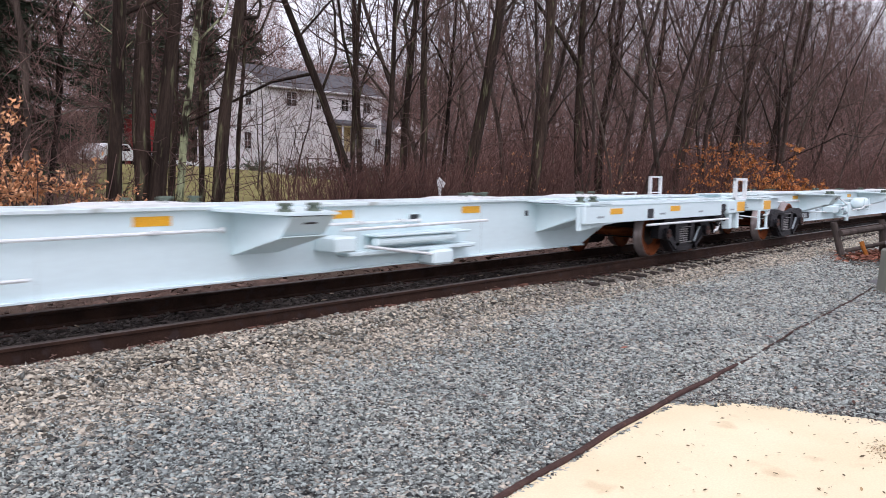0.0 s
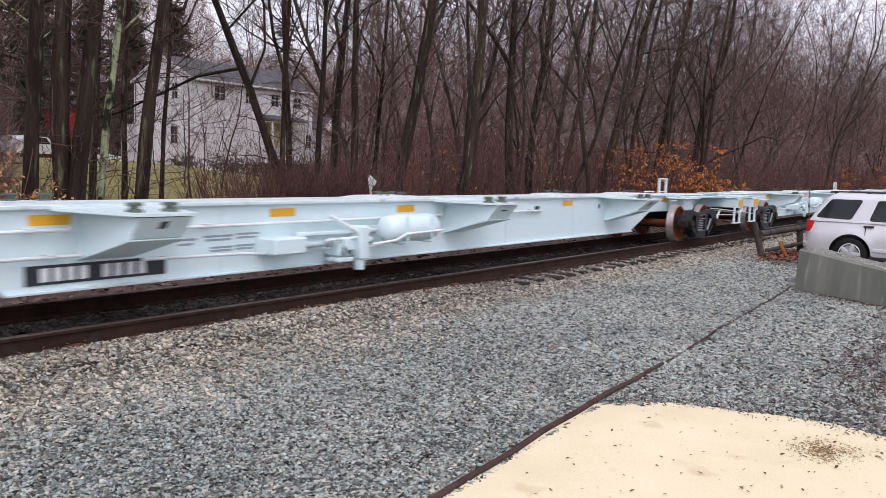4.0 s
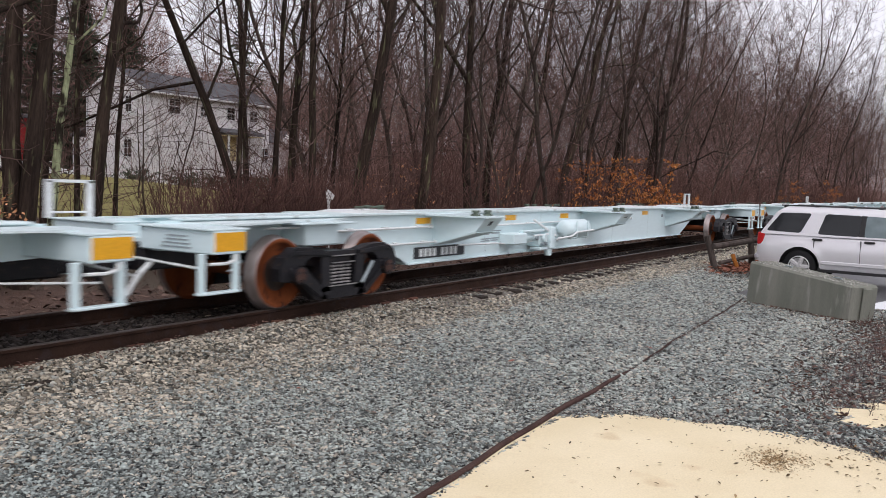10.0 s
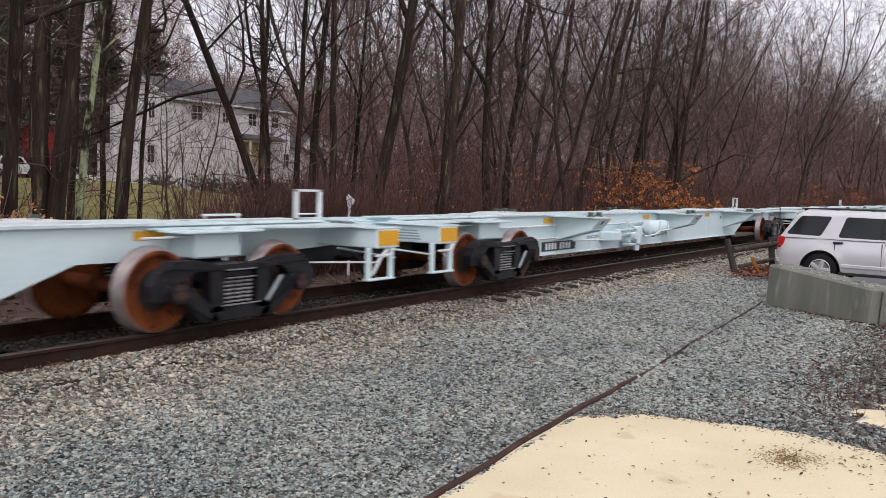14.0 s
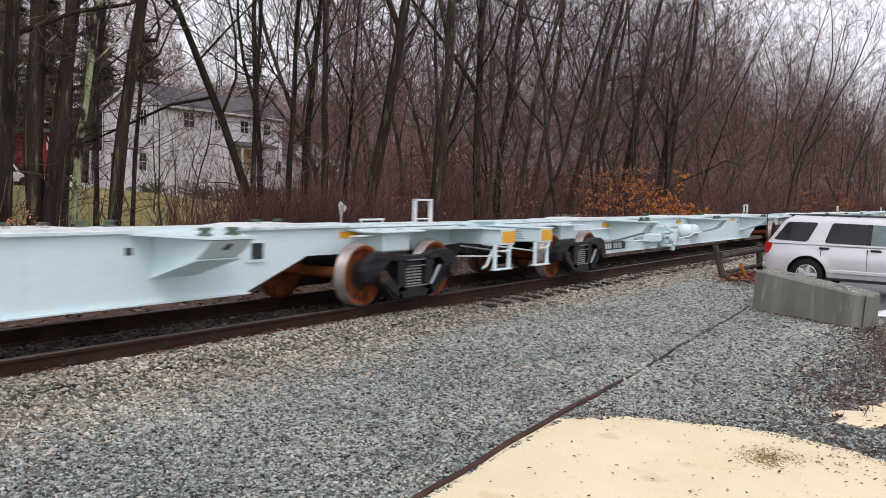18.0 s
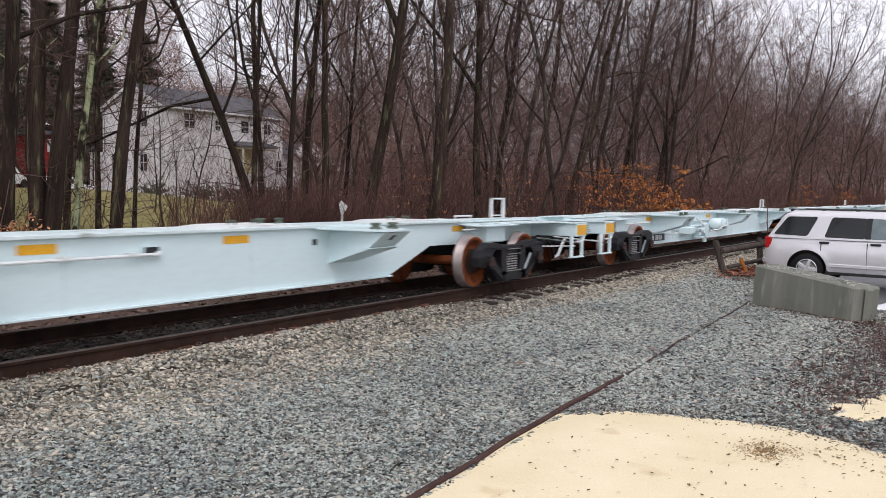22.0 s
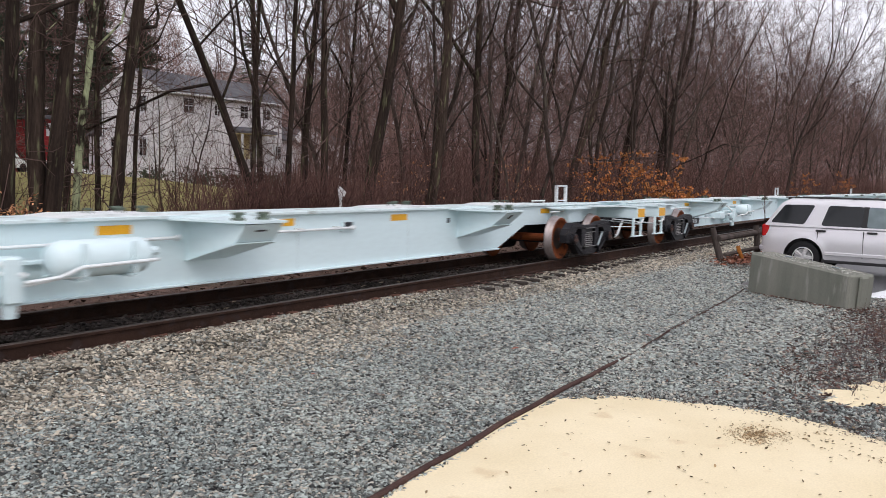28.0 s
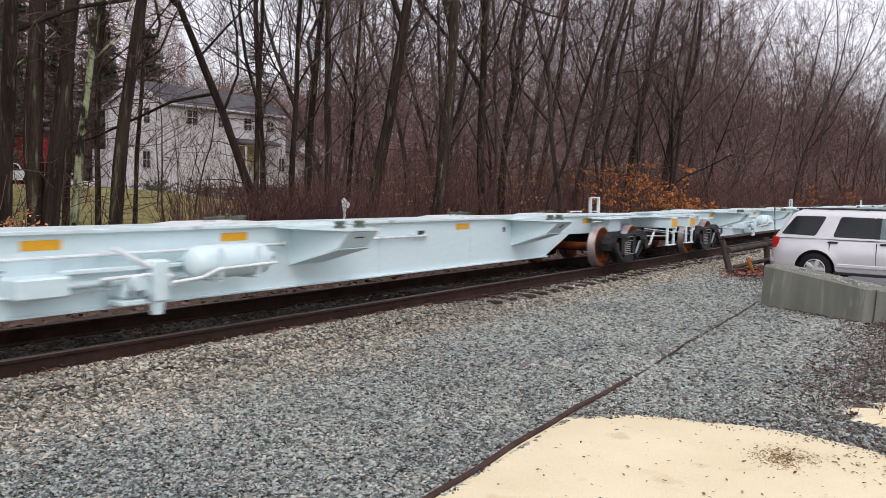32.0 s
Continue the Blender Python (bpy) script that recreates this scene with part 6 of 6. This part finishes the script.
def far_wood():
    """Distant trees and their haze of twigs, one object."""
    rg = random.Random(41)
    kinds = [grow(1200 + i, 14 + i, 0.11, 0.2, 11, 4, 2, 1.1, 0.05) for i in range(4)]
    verts, faces = [], []
    n = 0
    while n < 150:
        x, y = rg.uniform(-10, 230), rg.uniform(30, 120)
        a = math.degrees(math.atan2(y, x))
        if (46 < a < 60 and y < 66) or (38 < x < 68 and 46 < y < 66):
            continue
        trunk, crown = kinds[rg.randrange(4)]
        c, s, k = math.cos(rg.uniform(0, 6.3)), math.sin(rg.uniform(0, 6.3)), rg.uniform(0.8, 1.25) * (0.72 if 39 < a < 51 else 1)
        c, s = c / math.hypot(c, s), s / math.hypot(c, s)
        z0 = ground_z(x, y)
        for tb in (trunk, crown):
            b = len(verts)
            verts += [(x + k * (c * p.x - s * p.y), y + k * (s * p.x + c * p.y), z0 + k * p.z) for p in tb.v]
            faces += [tuple(q + b for q in f) for f in tb.f]
        n += 1
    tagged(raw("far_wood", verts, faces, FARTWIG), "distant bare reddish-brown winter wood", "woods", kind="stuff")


far_wood()


def twig_haze(name, label, count, x0, x1, y0, y1, top, rad, seed, gap=0.12, bias=1.6, material=None):
    """Fine twigs of the crowns and saplings that fill the wood: slender cones, one object."""
    rg = np.random.default_rng(seed)
    x, y = rg.uniform(x0, x1, count), rg.uniform(y0, y1, count)
    az = np.degrees(np.arctan2(y, x))
    ok = ~((az > 43) & (az < 61.5) & (y > 13) & (y < 62) & (rg.random(count) > gap))
    ok &= ~((x > 39) & (x < 67) & (y > 49) & (y < 63))
    x, y = x[ok], y[ok]
    k = len(x)
    az = az[ok]
    h = top * rg.random(k) ** bias * np.where((az > 31) & (y < 60), 0.62, 1.0) * np.where((az > 39) & (az < 50) & (y > 60), 0.7, 1.0) * np.where((az > 50.5) & (y > 60), 1.4, 1.0)
    z = np.array([ground_z(a, b) for a, b in zip(x, y)]) + h
    d = rg.normal(0, 1, (k, 3)) * np.array([0.7, 0.7, 0.55]) + np.array([0, 0, 0.75])
    d /= np.linalg.norm(d, axis=1)[:, None]
    ln = rg.uniform(0.5, 1.9, k)
    r = rad * rg.uniform(0.5, 1.4, k)
    u = np.cross(d, np.array([0.31, 0.95, 0.05]))
    u /= np.linalg.norm(u, axis=1)[:, None]
    w = np.cross(d, u)
    p = np.stack([x, y, z], 1)
    v = np.empty((k, 4, 3))
    for j in range(3):
        a = math.tau * j / 3
        v[:, j] = p + (u * math.cos(a) + w * math.sin(a)) * r[:, None]
    v[:, 3] = p + d * ln[:, None]
    f = (np.array([(0, 1, 3), (1, 2, 3), (2, 0, 3)])[None] + 4 * np.arange(k)[:, None, None]).reshape(-1, 3)
    me = bpy.data.meshes.new(name)
    me.vertices.add(len(v) * 4)
    me.vertices.foreach_set("co", v.ravel())
    me.loops.add(f.size)
    me.loops.foreach_set("vertex_index", f.ravel().astype(np.int32))
    me.polygons.add(len(f))
    me.polygons.foreach_set("loop_start", np.arange(0, f.size, 3, dtype=np.int32))
    me.update(calc_edges=True)
    me.materials.append(material or FARTWIG)
    tagged(new(name, me), label, "twigs", kind="stuff")


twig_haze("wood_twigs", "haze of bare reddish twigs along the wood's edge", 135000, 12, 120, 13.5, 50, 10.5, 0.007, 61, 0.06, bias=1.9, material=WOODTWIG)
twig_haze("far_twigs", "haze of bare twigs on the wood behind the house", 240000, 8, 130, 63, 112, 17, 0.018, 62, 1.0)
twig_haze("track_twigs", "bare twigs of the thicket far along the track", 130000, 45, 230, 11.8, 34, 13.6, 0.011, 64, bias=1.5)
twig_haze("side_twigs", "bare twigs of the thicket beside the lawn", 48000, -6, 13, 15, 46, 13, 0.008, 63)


def brush():
    """Thicket of thin stems under the trees along the track."""
    rg = random.Random(51)
    T = Tubes()
    n = 0
    while n < 6900:
        if n < 1000:   # thick low clumps before the house
            c = (10.9, 12.1, 13.0, 14.2, 15.5)[n % 5]
            x, y = rg.gauss(c, 0.35), 11.3 + abs(rg.gauss(0, 0.8))
        else:
            x, y = rg.uniform(4, 120), 11.2 + 14 * rg.random() ** 1.4
        az = math.degrees(math.atan2(y, x))
        if n >= 1000 and az > 44 and rg.random() < (0.90 if az > 51 else 0.12):
            continue
        h = rg.uniform(0.9, 3.6) * (0.6 if x < 18 else 1.0)
        p = Vector((x, y, ground_z(x, y) - 0.05))
        stem = shoot(rg, p, Vector((rg.gauss(0, 0.25), rg.gauss(0, 0.25), 1)), h, 4, 0.05, 0.12)
        T.add(stem, taper(0.012, 0.004, 5), 3)
        for _ in range(5):
            k = rg.randrange(1, 4)
            tw = shoot(rg, stem[k], Vector((rg.gauss(0, 0.8), rg.gauss(0, 0.8), 0.6)), h * rg.uniform(0.2, 0.5), 2, 0.1, 0.2)
            T.add(tw, (0.006, 0.004, 0.003), 3)
        n += 1
    tagged(raw("brush", T.v, T.f, surface("red_brown_brush", (0.072, 0.038, 0.032), (0.125, 0.068, 0.056), 0.4, 0.95, 0, 6, 0, island=0.4)), "dense bare red-brown brush below the trees", "brush", kind="stuff")


brush()


def sapling(name_label, x, y, stems, height, leaves, material, seed, zlo, zhi, rx, size):
    """Young beech that has kept its dead leaves."""
    rg = random.Random(seed)
    z0 = ground_z(x, y)
    s = thing("leafy_sapling", name_label, "sapling", "saplings with dead leaves", pose(x, y, z0))
    T, spots = Tubes(), []
    for _ in range(stems):
        base = Vector((rg.gauss(0, rx * 0.5), rg.gauss(0, 0.3), -0.1))
        st = shoot(rg, base, Vector((rg.gauss(0, 0.3), rg.gauss(0, 0.15), 1)), height * rg.uniform(0.6, 1.1), 6, 0.05, 0.1)
        T.add(st, taper(0.018, 0.005, 7), 4)
        for _ in range(9):
            k = rg.randrange(1, 6)
            tw = shoot(rg, st[k], Vector((rg.gauss(0, 1), rg.gauss(0, 0.6), 0.25)), rg.uniform(0.3, 0.9), 3, 0.0, 0.15)
            T.add(tw, taper(0.007, 0.003, 4), 3)
            spots += [tw[j].lerp(tw[j + 1], rg.random()) + Vector((rg.gauss(0, 0.04), rg.gauss(0, 0.04), rg.gauss(-0.02, 0.04))) for j in (0, 1, 2) for _ in range(leaves) if zlo < tw[j].z < zhi]
    raw("stem", T.v, T.f, TWIG, s)
    leaf_cloud("leaves", spots, material, "", size, seed, "", s)


sapling("beech sapling holding pale orange dead leaves", 4.75, 11.75, 7, 3.4, 15, LEAF, 1, 0.9, 3.2, 0.7, 0.04)
sapling("beech sapling holding pale orange dead leaves", 5.45, 12.15, 6, 2.1, 14, LEAF, 2, 0.8, 1.9, 0.6, 0.04)
sapling("thicket of saplings with golden dead leaves", 29.0, 11.8, 12, 3.8, 3, GOLDLEAF, 3, 0.8, 3.8, 2.0, 0.06)
sapling("thicket of saplings with golden dead leaves", 32.4, 11.6, 15, 3.4, 5, GOLDLEAF, 4, 0.6, 3.1, 1.8, 0.065)
sapling("low thicket dense with orange dead leaves", 36.5, 11.4, 20, 2.2, 7, GOLDLEAF, 5, 0.5, 2.2, 2.2, 0.07)
sapling("sapling with a few rust-red dead leaves", 21.5, 15.0, 6, 2.6, 3, LEAF, 6, 0.6, 2.4, 0.9, 0.05)
sapling("sapling with a few rust-red dead leaves", 25.0, 13.2, 5, 2.6, 2, LEAF, 7, 1.0, 2.6, 0.6, 0.045)
sapling("low thicket dense with orange dead leaves", 66, 12.2, 9, 3.0, 4, GOLDLEAF, 8, 0.5, 3.0, 3.0, 0.08)
sapling("low thicket dense with orange dead leaves", 88, 12.5, 10, 3.6, 5, GOLDLEAF, 9, 0.5, 3.6, 4.0, 0.09)

for x, y, k in ((40.5, 46.5, 31), (43.5, 47.5, 32), (47.0, 46.5, 33), (51, 46.8, 34), (55, 46.5, 35), (38.0, 48.5, 36)):
    sapling("dark scrubby bush before the house", x, y, 14, 1.7, 6, NEEDLE, k, 0.1, 1.9, 1.3, 0.07)


def thin_sapling(x, y):
    rg = random.Random(12)
    s = thing("sapling", "thin bare sapling beside the log fence", "sapling", m=pose(x, y, ground_z(x, y)))
    T = Tubes()
    st = shoot(rg, Vector((0, 0, -0.1)), Vector((0.02, 0.03, 1)), 2.7, 8, 0.2, 0.03)
    T.add(st, taper(0.016, 0.005, 9), 6)
    for k in (4, 5, 5, 6, 6, 7, 7):
        tw = shoot(rg, st[k], Vector((rg.gauss(0, 0.5), rg.gauss(0, 0.5), 0.7)), rg.uniform(0.25, 0.55), 3, 0.1, 0.1)
        T.add(tw, taper(0.008, 0.003, 4), 4)
    raw("stem", T.v, T.f, TWIG, s)


thin_sapling(22.6, 4.72)


def hemlock(x, y, height, seed, lush=1.0):
    rg = random.Random(seed)
    t = thing("hemlock", "dark green hemlock with drooping sprays", "tree", "hemlocks", pose(x, y, ground_z(x, y)))
    T = Tubes()
    T.add([Vector((0, 0, -0.3)), Vector((0, 0.1, height * 0.5)), Vector((0, 0, height))], (0.17, 0.11, 0.01), 8)
    raw("trunk", T.v, T.f, BARK, t)
    verts, faces, L = [], [], Tubes()
    z = 1.2
    while z < height - 0.3:
        reach = (0.5 + min(height - z, height * 0.55) * 0.30) * rg.uniform(0.55, 1.25)
        for _ in range(rg.choice((2, 4, 5, 6))):
            a = rg.uniform(0, math.tau)
            br = shoot(rg, Vector((0, 0, z)), Vector((math.cos(a), math.sin(a), 0.15)), reach * rg.uniform(0.6, 1.1), 5, -0.08, 0.06)
            L.add(br, taper(0.025, 0.006, 6), 3)
            for _ in range(int(80 * lush)):
                k = rg.randrange(1, 5)
                p = br[k].lerp(br[k + 1], rg.random())
                q = p + Vector((rg.gauss(0, 0.16 * lush), rg.gauss(0, 0.16 * lush), rg.gauss(-0.05, 0.07 * lush)))
                b = len(verts)
                w = Vector((rg.gauss(0, 1), rg.gauss(0, 1), rg.gauss(0, 0.3))).normalized() * 0.05 * lush
                verts += [p + w, p - w, q + (q - p) * 0.7]
                faces.append((b, b + 1, b + 2))
        z += 0.36
    tagged(raw("bough", L.v, L.f, TWIG, t), kind="stuff")
    tagged(raw("needles", verts, faces, NEEDLE, t), kind="stuff")


for x, y, hgt, seed in ((7.2, 19, 13, 1), (9.6, 23.5, 15, 2), (5.0, 16.5, 12, 3), (13.0, 31, 16, 4), (8.0, 26, 15, 10), (15.5, 38, 17, 11), (22, 50, 15, 8), (36, 66, 16, 12), (33, 60, 15, 15)):
    hemlock(x, y, hgt, seed)
for x, y, hgt, seed in ((40, 69, 18, 13), (44.5, 70, 17.5, 14), (49.5, 71, 18, 16), (46.5, 66.5, 14, 5), (54, 70, 16, 7), (42, 75, 18, 23), (58, 76, 17, 25)):
    hemlock(x, y, hgt, seed, 1.6)
hemlock(68.6, 70, 18.5, 6, 0.9)


def motions():
    """The train runs towards -x and gathers a little speed; its wheels roll."""
    times = [i * 0.5 for i in range(65)]
    turns = [i / FPS for i in range(32 * FPS + 1)]
    for k, w in enumerate(WAGONS):
        walk(w, [(t, pose(k * PITCH - travelled(t), YC, ZR)) for t in times])
        for ws in [o for o in w.children_recursive if o.name.split(".")[0] == "wheelset"]:
            at = ws.matrix_basis.translation.copy()
            walk(ws, [(t, Matrix.Translation(at) @ Matrix.Rotation(-(travelled(t) - travelled(0)) / 0.42, 4, "Y")) for t in turns])


motions()
